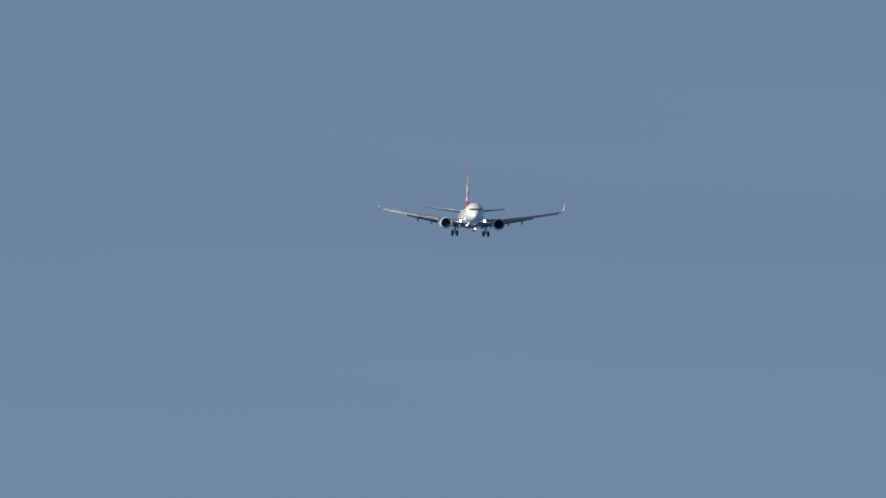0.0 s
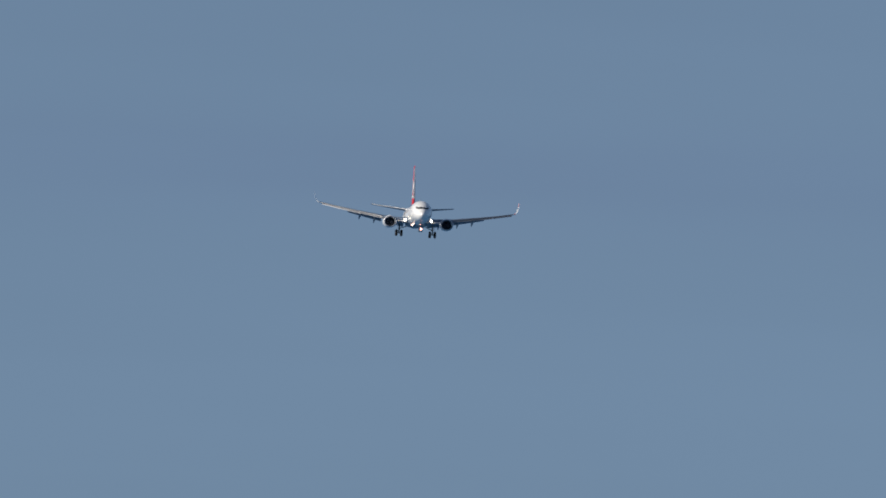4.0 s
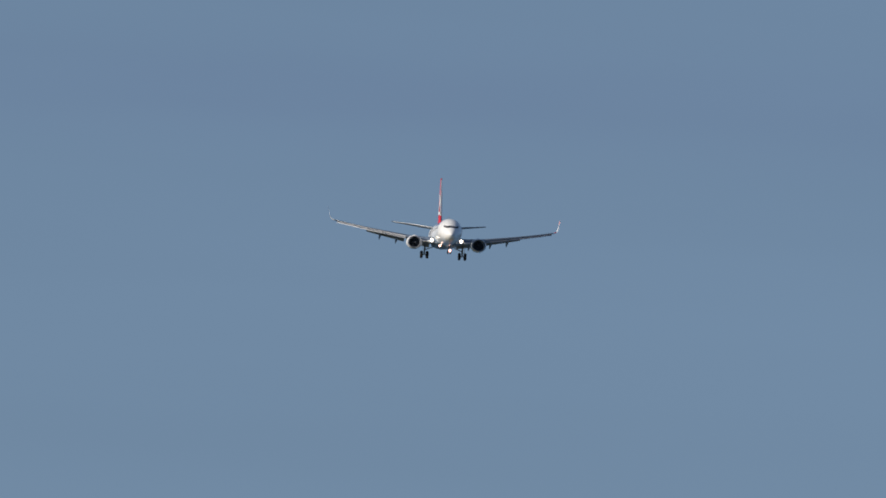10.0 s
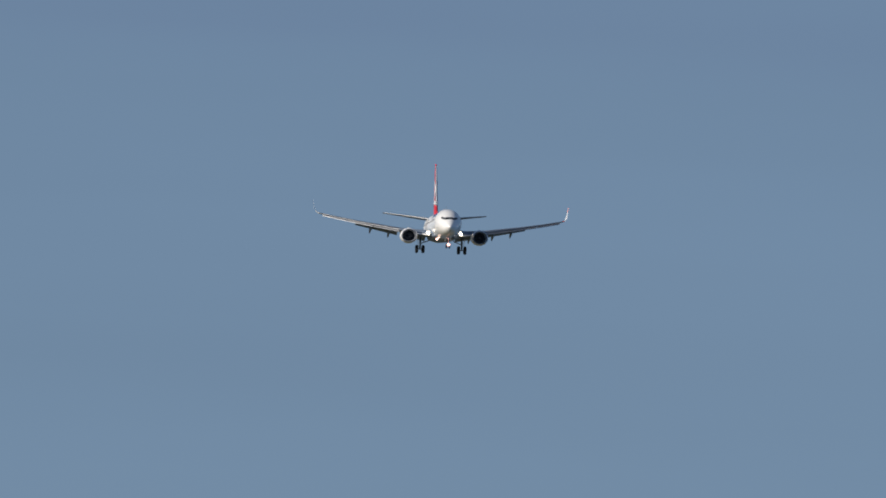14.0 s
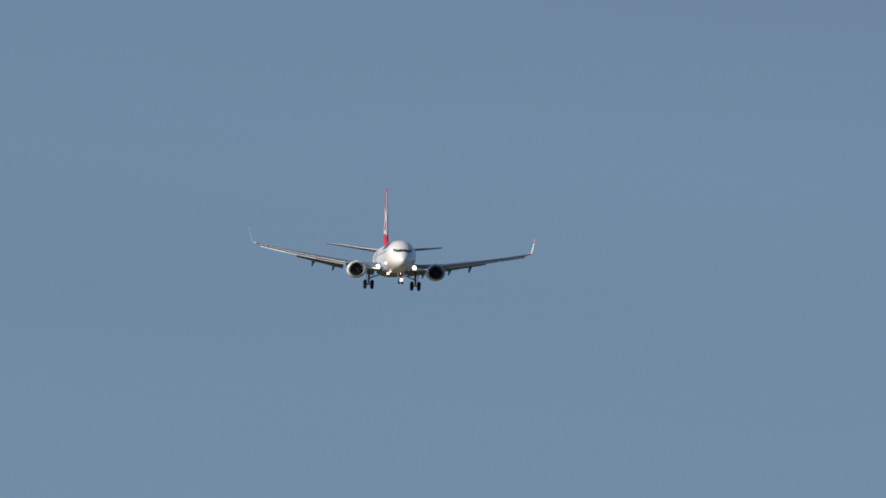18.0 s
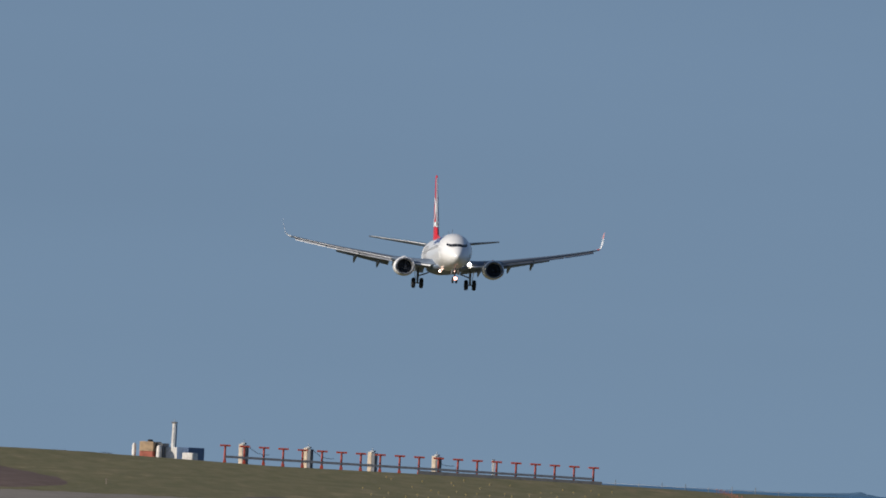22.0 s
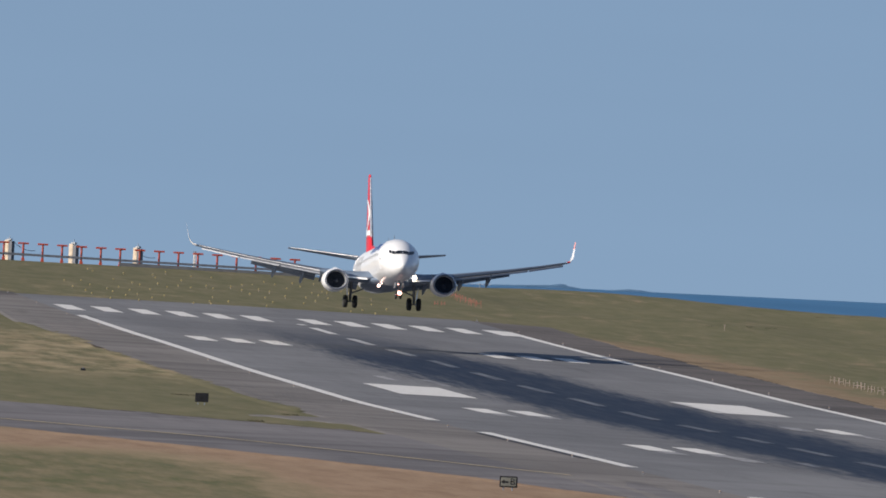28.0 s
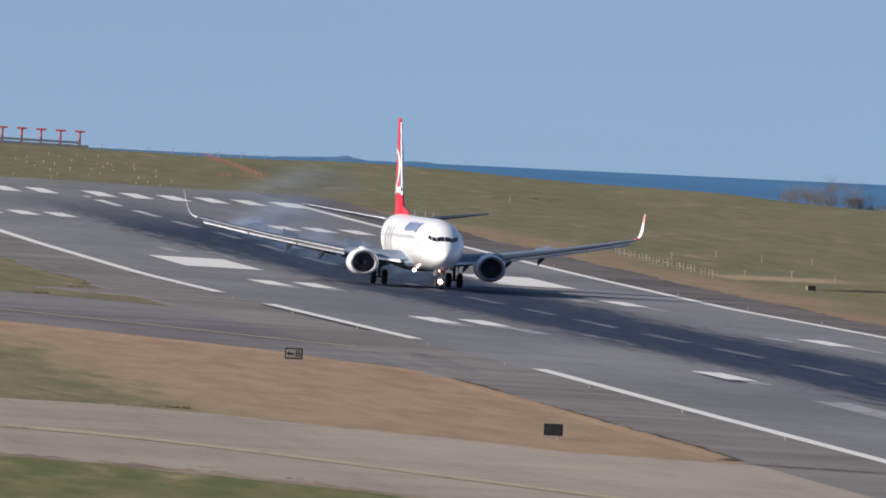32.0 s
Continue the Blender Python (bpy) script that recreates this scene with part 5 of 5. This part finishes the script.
# ---- huts beyond the rise ----
def huts():
    k, S = 1.249, -900.0

    def put(name, l0, l1, z0, z1, label, category):
        l0, l1 = (l0 + MID) * k - MID, (l1 + MID) * k - MID
        z0, z1 = EYE[2] + z0 * k - 1.6, EYE[2] + z1 * k
        e = thing(name, (MID + (l0 + l1) / 2, THR - S, z0), label, category, turn=-24)
        return e, (l1 - l0) / 2, z1 - z0

    e, w, h = put("hut", -27.97, -26.23, -10.14, -8.62, "small hut with red lower and ochre upper walls", "hut")
    Shape().box(-w, w, -1.5, 1.5, 0, h * 0.62).done("lower_wall", M_BRICKRED, e, "dull red lower wall")
    Shape().box(-w, w, -1.5, 1.5, h * 0.62, h).done("upper_wall", M_OCHRE, e, "ochre upper wall")
    Shape().box(-w * 0.3, w * 0.2, -0.3, 0.3, h, h + 0.3).done("roof_vent", M_BLACK, e)
    e, w, h = put("hut", -26.2, -25.3, -10.0, -8.75, "dark grey lean-to hut", "hut")
    Shape().box(-w, w, -1.2, 1.2, 0, h).done("wall", M_DARKGREY, e)
    e, w, h = put("tank", -25.95, -25.35, -10.1, -9.0, "small upright white round tank", "tank")
    Shape().lathe([(0, w), (h * 0.9, w), (h, w * 0.6), (h + 0.05, 0.02)], (0, -1.6, 0), "Z", 14).done("shell", M_PALE, e, smooth=True)
    e, w, h = put("tank", -29.15, -28.7, -10.0, -8.87, "slim upright white tank", "tank")
    Shape().lathe([(0, w), (h * 0.93, w), (h, w * 0.5), (h + 0.04, 0.02)], (0, 0, 0), "Z", 12).done("shell", M_PALE, e, smooth=True)
    e, w, h = put("mast", -24.75, -24.3, -9.3, -6.45, "tall pale mast with a dark platform on top", "mast")
    Shape().loft([[(-w * q, -w * q, z), (w * q, -w * q, z), (w * q, w * q, z), (-w * q, w * q, z)] for z, q in ((0, 1.0), (h, 0.72))]).done("tower_shaft", M_PALE, e, "pale square shaft")
    Shape().box(w * 0.1, w * 1.25, -w, w, 0.2, h * 0.98).done("ladder_cage", M_GALV, e, "grey ladder cage")
    Shape().box(-w * 1.2, w * 1.3, -w, w, h, h + 0.22).done("platform", M_DARKGREY, e, "dark platform")
    Shape().rod((0, 0, h + 0.2), (0, 0, h + 0.6), 0.06, 0.04, 6).done("beacon_pole", M_GALV, e)
    e, w, h = put("cabinet", -25.2, -23.56, -10.02, -9.14, "plain white steel equipment cabinet", "cabinet")
    Shape().box(-w, w, -1.0, 1.0, 0, h).done("case", M_PALE, e)
    e, w, h = put("container", -23.29, -21.83, -10.12, -9.08, "long blue ribbed steel container", "container")
    Shape().box(-w, w, -3.0, 3.0, 0, h, 0.05).done("shell", M_CONTAINER, e)
    for i in range(7):
        x = -w + (i + 0.5) * 2 * w / 7
        Shape().box(x - 0.06, x + 0.06, -3.05, -3.0, 0.1, h - 0.1).done("rib", M_CONTAINER, e)
    e, w, h = put("cabinet", -21.79, -20.48, -10.44, -9.66, "low white equipment cabinet", "cabinet")
    Shape().box(-w, w, -6.0, -4.0, 0, h).done("case", M_PALE, e)


huts()


# ---- heap of bare earth beyond the first taxiway ----
def earth_heap():
    at = on(-54.5, -105)
    e = thing("earth_mound", at, "low bare brown earth mound in the grass", "earth mound")
    rings = []
    for k in range(9):
        r = 1 - k / 8
        ring = []
        for j in range(28):
            a = 2 * math.pi * j / 28
            w = r * (1 + 0.22 * noise.noise((math.cos(a) * 1.5, math.sin(a) * 1.5, 3)))
            l, s = -54.5 + 10.0 * w * math.cos(a), -105 + 70 * w * math.sin(a)
            ring.append(on(l, s, swell(l, s) - 0.05 + 0.42 * (1 - r * r) + 0.12 * noise.noise((l * 0.5, s * 0.1, 1)) * (1 - r)) - at)
        rings.append(ring)
    Shape().loft(rings, False).done("heap", M_EARTH, e, smooth=True)


earth_heap()
p = on(9.5, LOC_S - 3)
e = thing("marker_post", p, "slim white post among the aerials", "post")
Shape().box(-0.13, 0.13, -0.13, 0.13, -0.4, 1.95).done("shaft", M_PALE, e)
Shape().box(-0.17, 0.17, -0.17, 0.17, 1.95, 2.05).done("cap", M_GALV, e)


# ---- lights and markers on the grass ----
def stake_light(at, h, label, category, group, head=0.075):
    e = thing("approach_light", at, label, category, group)
    Shape().rod((0, 0, -0.15), (0, 0, h), 0.03, 0.025, 6).done("stake", M_ROSE, e)
    Shape().lathe([(0, 0.05), (0.03, head), (0.13, head), (0.17, 0.04)], (0, 0, h), "Z", 8, True).done("lamp_head", M_BULB, e, "yellowish lamp head", smooth=True)
    return e


random.seed(5)
first = None
for i, s in enumerate(range(-48, -236, -18)):
    for l in np.arange(-13.5, 21.5, 2.7):
        if random.random() < 0.45 or (s < -150 and l < -9 + (i % 3)):
            continue
        at = on(l + random.uniform(-0.5, 0.5), s + random.uniform(-6, 6), swell(l, s))
        if first is None:
            first = stake_light(at, 0.10, "small yellowish approach light on a short stake in grass", "airfield light", "approach lights")
        else:
            copy_thing(first, Matrix.Translation(at))


def wicket(at, material, group, label, h=0.72, w=0.62, cap=M_ROSE):
    e = thing("ground_marker", at, label, "marker", group)
    for x in (-w / 2, w / 2):
        Shape().rod((x, 0, -0.15), (x * 0.8, 0, h), 0.030, 0.024, 5).done("leg", material, e)
    Shape().box(-w * 0.55, w * 0.55, -0.03, 0.03, h * 0.55, h * 0.68).done("crossbar", material, e)
    for x in (-w * 0.4, w * 0.4):
        Shape().lathe([(0, 0.045), (0.06, 0.06), (0.10, 0.02)], (x, 0, h), "Z", 6, True).done("lamp_cap", cap, e, "" if cap == material else "pale pinkish cap")
    return e


for k in range(18):
    u = k / 17
    wicket(on(32.7 - 2.9 * u + random.uniform(-0.1, 0.1), -262 + 126 * u, swell(32, -200)), M_MARKRED, "red marker row", "red-orange low marker frame on the grassy rise", random.uniform(0.24, 0.34) + 0.12 * u, cap=M_MARKRED)
for l in (26.0, 26.7):
    wicket(on(l, -143, swell(26, -143)), M_MARKRED, "red marker pair", "red-orange low marker frame", 0.4, 0.4, M_MARKRED)
for k in range(19):
    if k == 15:
        continue
    u = k / 18
    wicket(on(36.4 - 0.25 * u + random.uniform(-0.1, 0.1), 200 + 93 * u + random.uniform(-1.5, 1.5), swell(36, 240)), M_ROSE, "pale marker row", "pale pinkish H-shaped low marker frame beside the runway", random.uniform(0.40, 0.54), random.uniform(0.3, 0.42))
for l, s in ((39.8, 214), (46.1, 188), (49.0, 200), (52.9, 205), (39.6, 282), (43.9, 278), (46.4, 289), (50.1, -73), (-41.8, -82)):
    e = thing("stake", on(l, s, swell(l, s)), "slim pale stake with a small cap in the grass", "stake", "stakes in the grass")
    Shape().rod((0, 0, -0.2), (0, 0, 0.48), 0.04, 0.03, 6).done("post", M_ROSE, e)
    Shape().box(-0.09, 0.09, -0.06, 0.06, 0.46, 0.58).done("cap", M_ROSE, e)

e = thing("junction_box", on(39.4, 339, swell(39, 339)), "dark junction box with a yellow side on short legs", "electrical box")
Shape().box(-0.25, 0.38, -0.25, 0.25, 0.12, 0.50).done("case", M_BLACK, e)
Shape().box(-0.38, -0.25, -0.23, 0.23, 0.14, 0.49).done("side_panel", M_BULB, e, "yellow side panel")
for x in (-0.2, 0.3):
    Shape().box(x - 0.04, x + 0.04, -0.1, 0.1, -0.1, 0.14).done("leg", M_GALV, e)


# ---- signs beside the runway and taxiways ----
def sign(lat, s, w, h, face, label):
    e = thing("airfield_sign", on(lat, s), label, "sign", turn=-4)
    Shape().box(-w / 2, w / 2, -0.09, 0.09, 0.16, 0.16 + h, 0.02).done("case", M_BLACK, e, "black sign case")
    for x in (-w * 0.28, w * 0.22):
        Shape().box(x - 0.04, x + 0.04, -0.05, 0.05, -0.1, 0.17).done("leg", M_GALV, e)
    if face:
        Shape().box(-w / 2 + 0.08, w / 2 - 0.08, -0.115, -0.088, 0.24, 0.08 + h, 0.008).done("sign_face", M_SIGNFACE, e, "pale sign face")
        bpy_font = bpy.data.curves.new("sign_letter", "FONT")
        bpy_font.body = "B"
        bpy_font.size, bpy_font.extrude, bpy_font.align_x, bpy_font.align_y = h * 0.82, 0.006, "CENTER", "CENTER"
        t = new("sign_letter", bpy_font)
        t.data.materials.append(M_BLACK)
        t.parent = e
        t.matrix_basis = pose(w * 0.22, -0.125, 0.17 + h * 0.48, 90, 0, 0)
        Shape().box(-w * 0.36, -w * 0.02, -0.135, -0.118, 0.13 + h * 0.46, 0.13 + h * 0.60, 0.01).done("arrow_shaft", M_BLACK, e)
        c = 0.13 + h * 0.53
        Shape().put([(-w * 0.42, -0.13, c), (-w * 0.24, -0.13, c + h * 0.2), (-w * 0.24, -0.13, c - h * 0.2), (-w * 0.42, -0.118, c), (-w * 0.24, -0.118, c + h * 0.2), (-w * 0.24, -0.118, c - h * 0.2)],
                    [(0, 1, 2), (3, 4, 5), (0, 1, 4, 3), (1, 2, 5, 4), (2, 0, 3, 5)]).done("arrow_head", M_BLACK, e)
    return e


sign(-37.6, 517, 0.95, 0.66, False, "black back of a low airfield sign on two legs")
sign(-37.85, 815, 1.02, 0.64, True, "pale airfield sign with an arrow and the letter B")
sign(-37.4, 980, 0.94, 0.58, False, "black back of a low airfield sign on two legs")
for l, s in ((-36.6, 83), (-36.0, 82), (-56.1, 373), (-47.3, 373), (-38.3, 372)):
    e = thing("ground_light", on(l, s), "small dark low light fitting in the grass", "airfield light", "dark light fittings")
    Shape().box(-0.19, 0.19, -0.16, 0.16, -0.05, 0.15).done("housing", M_BLACK, e)
    Shape().lathe([(0, 0.11), (0.05, 0.10), (0.09, 0.04)], (0, 0, 0.15), "Z", 8, True).done("dome", M_DARKGREY, e, smooth=True)

# edge lights
first = None
for k in range(-16, 8):
    for side in (-1, 1):
        s = 842 + 55.6 * k
        at = on(side * 23.3, s, 0.03)
        if first is None:
            first = thing("edge_light", at, "small pale elevated runway edge light", "airfield light", "runway edge lights")
            Shape().lathe([(-0.05, 0.06), (0.03, 0.05), (0.04, 0.03), (0.07, 0.03)], (0, 0, 0), "Z", 8, True).done("stem", M_GALV, first)
            Shape().lathe([(0.06, 0.06), (0.10, 0.075), (0.14, 0.05), (0.15, 0.01)], (0, 0, 0), "Z", 8, True).done("lens", M_ROSE, first, smooth=True)
        else:
            copy_thing(first, Matrix.Translation(at))


# ---- withered weeds and rough grass along the paved edges ----
def weed_clump(lat, s, wide, high, seed):
    rnd = random.Random(seed)
    at = on(lat, s, max(0.0, swell(lat, s)))
    e = thing("weed_clump", at, "low clump of dark withered weeds at a pavement edge", "weeds", "weed clumps")
    leaf = Shape()
    for _ in range(int(70 * wide)):
        x, y = rnd.uniform(-wide, wide) / 2, rnd.uniform(-1.2, 1.2)
        z = on(lat + x, s - y).z - at.z - 0.03
        h, a = high * rnd.uniform(0.3, 1.0), rnd.uniform(0, math.pi)
        w = Vector((math.cos(a), math.sin(a), 0)) * rnd.uniform(0.015, 0.035)
        p, q = Vector((x, y, z)), Vector((x + rnd.uniform(-0.2, 0.2), y + rnd.uniform(-0.2, 0.2), z + h))
        leaf.put([p - w, p + w, q], [(0, 1, 2)])
    tagged(leaf.done("leaves", M_WEED, e), kind="stuff")


for k, (l, s, w, h) in enumerate(((-55.2, 950, 3.4, 0.16), (-53.6, 949, 1.2, 0.20), (-38.2, 590, 0.9, 0.22), (-36.0, 468, 2.0, 0.10), (-31.2, 1009, 1.6, 0.14), (-29.6, 1010, 1.4, 0.12),
                                 (-64.0, 945, 1.0, 0.12), (-44.5, 986, 1.5, 0.10), (-60.8, 1073, 0.9, 0.14), (-58.0, 1086, 0.7, 0.16), (-37.5, 780, 1.0, 0.10), (-33.2, 548, 1.1, 0.12))):
    weed_clump(l, s, w, h, 40 + k)


for k, (l, s) in enumerate(((71.8, -207), (76.0, -215), (78.8, -193), (52.2, -81), (56.5, -93), (50.6, -91), (53.1, -97), (82.2, -177), (74.0, -211), (54.6, -95))):
    weed_clump(l, s, 1.0 + 0.3 * (k % 3), 0.18 + 0.06 * (k % 2), 60 + k)
rnd = random.Random(9)
for k in range(16):
    weed_clump(-33.5 - 1.25 * k + rnd.uniform(-0.5, 0.5), -288 + rnd.uniform(-6, 6), rnd.uniform(1.2, 3.0), rnd.uniform(0.15, 0.42), 80 + k)


def rough_grass(name, spots, label):
    """Short tufts of three crossed blades at the given places."""
    rnd = random.Random(len(spots))
    verts, faces = [], []
    for l, s, h in spots:
        p = on(l, s, swell(l, s) - 0.01)
        for _ in range(3):
            a = rnd.uniform(0, math.pi)
            w = Vector((math.cos(a), math.sin(a) * 2, 0)) * rnd.uniform(0.05, 0.11)
            q = p + Vector((rnd.uniform(-0.1, 0.1), rnd.uniform(-0.25, 0.25), h * rnd.uniform(0.6, 1.2)))
            n = len(verts)
            verts += [p - w, p + w, q]
            faces.append((n, n + 1, n + 2))
    g = solid(name, verts, faces, M_BLADE)
    return tagged(g, label, "grass", kind="stuff")


rnd = random.Random(77)
spots = []
low = along((-120, 915), (-66, 941), (-57, 947), (-52, 960), (-47.7, 976), (-43.5, 988), (-39.2, 1006), (-34.4, 1012), (-31, 1014))
for _ in range(1500):
    l = rnd.uniform(-78, -31.2)
    spots.append((l, low(l) + rnd.uniform(-2.5, 0.8), rnd.uniform(0.02, 0.06)))
rough_grass("rough_grass", spots, "short winter grass fringe along the pale taxiway")

# ---- leafless bushes on the edge of the plateau ----
def bush(lat, s, height, width, seed, z=0.0):
    rnd = random.Random(seed)
    at = on(lat, s, z)
    e = thing("bush", at, "leafless grey-brown bush, paled by haze, at the plateau's edge", "bush", "bare bushes")
    twigs = Shape()

    def grow(p, d, length, r, level, under):
        q = p + d * length
        if level < 2:
            under = Shape().rod(p, q, r, r * 0.65, 6).done("stem" if level == 0 else "branch", M_TWIG, under, smooth=True)
        else:
            twigs.rod(p, q, r, r * 0.65, 3)
        if level >= 6:
            return
        for _ in range(3):
            nd = (d + Vector((rnd.uniform(-0.7, 0.7), rnd.uniform(-0.7, 0.7), rnd.uniform(-0.2, 0.5)))).normalized()
            grow(p + d * length * rnd.uniform(0.55, 1.0), nd, length * rnd.uniform(0.6, 0.85), r * 0.56, level + 1, under)

    for _ in range(6):
        d = Vector((rnd.uniform(-0.8, 0.8), rnd.uniform(-0.5, 0.5), 1.2)).normalized()
        grow(Vector((rnd.uniform(-width, width) * 0.35, rnd.uniform(-1, 1), -0.4)), d, height * 0.31, 0.034, 0, e)
    tagged(twigs.done("twig_crown", M_TWIG, e), kind="stuff")


bush(93.2, -172, 4.8, 3.4, 1, -0.5)
bush(95.6, -172, 3.6, 2.8, 2, -0.7)
bush(89.9, -172, 3.4, 3.0, 3, -0.5)
bush(91.4, -178, 3.0, 2.8, 4, -0.5)
bush(97.6, -168, 2.6, 2.4, 5, -0.6)
bush(101.0, -170, 2.6, 2.4, 6, -0.8)
bush(92.2, -175, 2.6, 3.6, 7, -0.6)
bush(94.5, -174, 2.9, 3.6, 8, -0.6)
bush(96.7, -173, 2.4, 3.4, 9, -0.7)
bush(88.6, -175, 2.4, 3.2, 10, -0.5)


# ---- tyre smoke: rigid wisps that rise from the runway at touchdown ----
def puff(seed, wide, long, high, fresh):
    e = thing("tyre_smoke", (0, 0, 0), "thin pale wisp of tyre smoke over the runway", "smoke", "tyre smoke")
    rings = []
    for i in range(13):
        a = math.pi * i / 12
        ring = []
        for j in range(13):
            b = math.pi + math.pi * j / 12
            v = Vector((math.sin(a) * math.cos(b), math.sin(a) * math.sin(b), math.cos(a)))
            w = 1 + 0.22 * noise.noise(v * 1.4 + Vector((seed, 0, 0)))
            ring.append((v.x * w * wide, v.y * w * long, v.z * w * high))
        rings.append(ring)
    verts = [p for r in rings for p in r]
    faces = [(i * 13 + j, i * 13 + j + 1, i * 13 + j + 14, i * 13 + j + 13) for i in range(12) for j in range(12)]
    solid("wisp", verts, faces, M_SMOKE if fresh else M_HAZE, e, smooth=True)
    return e


# touchdown place, lateral, half width, half length, half height, rise, start
PUFFS = [(326, -4.6, 2.8, 3.0, 1.2, 2.4, 30.42), (329, -2.0, 1.9, 3.0, 1.0, 1.6, 30.45), (328, 1.2, 2.4, 3.0, 1.1, 1.8, 30.45), (330, 4.0, 2.6, 3.0, 1.0, 1.2, 30.48),
         (327, 0.6, 5.4, 5.0, 2.1, 6.4, 30.5), (330, -3.4, 4.8, 5.0, 1.8, 5.2, 30.52), (336, -1.4, 4.6, 5.0, 1.8, 4.2, 30.6), (344, -4.6, 4.0, 4.0, 1.6, 3.2, 30.66), (352, -3.6, 3.4, 4.0, 1.3, 2.2, 30.8),
         (364, -3.2, 3.0, 4.0, 1.1, 1.4, 30.95), (380, -2.4, 2.8, 4.0, 0.9, 1.0, 31.15), (402, 0.2, 2.8, 4.0, 0.9, 0.9, 31.4), (420, 1.0, 2.4, 3.0, 0.9, 0.8, 31.7)]
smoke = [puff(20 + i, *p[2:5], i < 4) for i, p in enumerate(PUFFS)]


def motions():
    walk(plane, [(t, pose(x, y, z + 0.03, p, b, h)) for t, x, y, z, p, b, h in FLIGHT])
    for sp, most in spoilers:
        o = sp.location.copy()
        reach = abs(o.x) - 1.5
        walk(sp, [(t, pose(o.x, o.y, o.z - reach * math.tan(radians(d)), a, 0, 0)) for t, a, d in ((0, 0, 0), (30.3, 0, 0), (30.6, 0, 0.25), (31.1, most * 0.8, 0.7), (31.6, most, 1.2), (32, most, 1.3))])
    # the wing-root landing lights draw back into the wing
    for lamp, t0 in lamps:
        walk(lamp, [(0, pose(0, 0, 0)), (t0, pose(0, 0, 0)), (t0 + 0.8, pose(0, 0.9, -0.05)), (32, pose(0, 0.9, -0.05))])
    # the wings settle as the lift goes
    for w, side in wings:
        hinge = Matrix.Translation((side * 1.5, 0, 2.0))
        walk(w, [(t, hinge @ Matrix.Rotation(radians(side * a), 4, "Y") @ hinge.inverted()) for t, a in ((0, 0), (30.3, 0), (31.0, 0.6), (31.6, 1.2), (32, 1.3))])
    # the main legs sink at touchdown, the nose leg a second later
    for leg, drop in legs:
        down, settled = (30.5, 30.9) if drop > 0.35 else (31.3, 31.8)
        walk(leg, [(0, pose(0, 0, -drop)), (down, pose(0, 0, -drop)), (settled, pose(0, 0, 0)), (32, pose(0, 0, 0))])
    for e, (s, l, wide, long, high, rise, t0) in zip(smoke, PUFFS):
        a = on(l, s, -3.2)
        b = on(l - 0.2, s + 1, 0.35)
        c = on(l - 0.6, s - 1, rise)
        rows = [(0, a), (t0 - 0.1, a), (t0 + 0.1, b)] + ([(31.05, b.lerp(c, 0.18))] if t0 < 30.8 else []) + [(32.0, c)]
        walk(e, [(t, Matrix.Translation(q)) for t, q in rows])


motions()
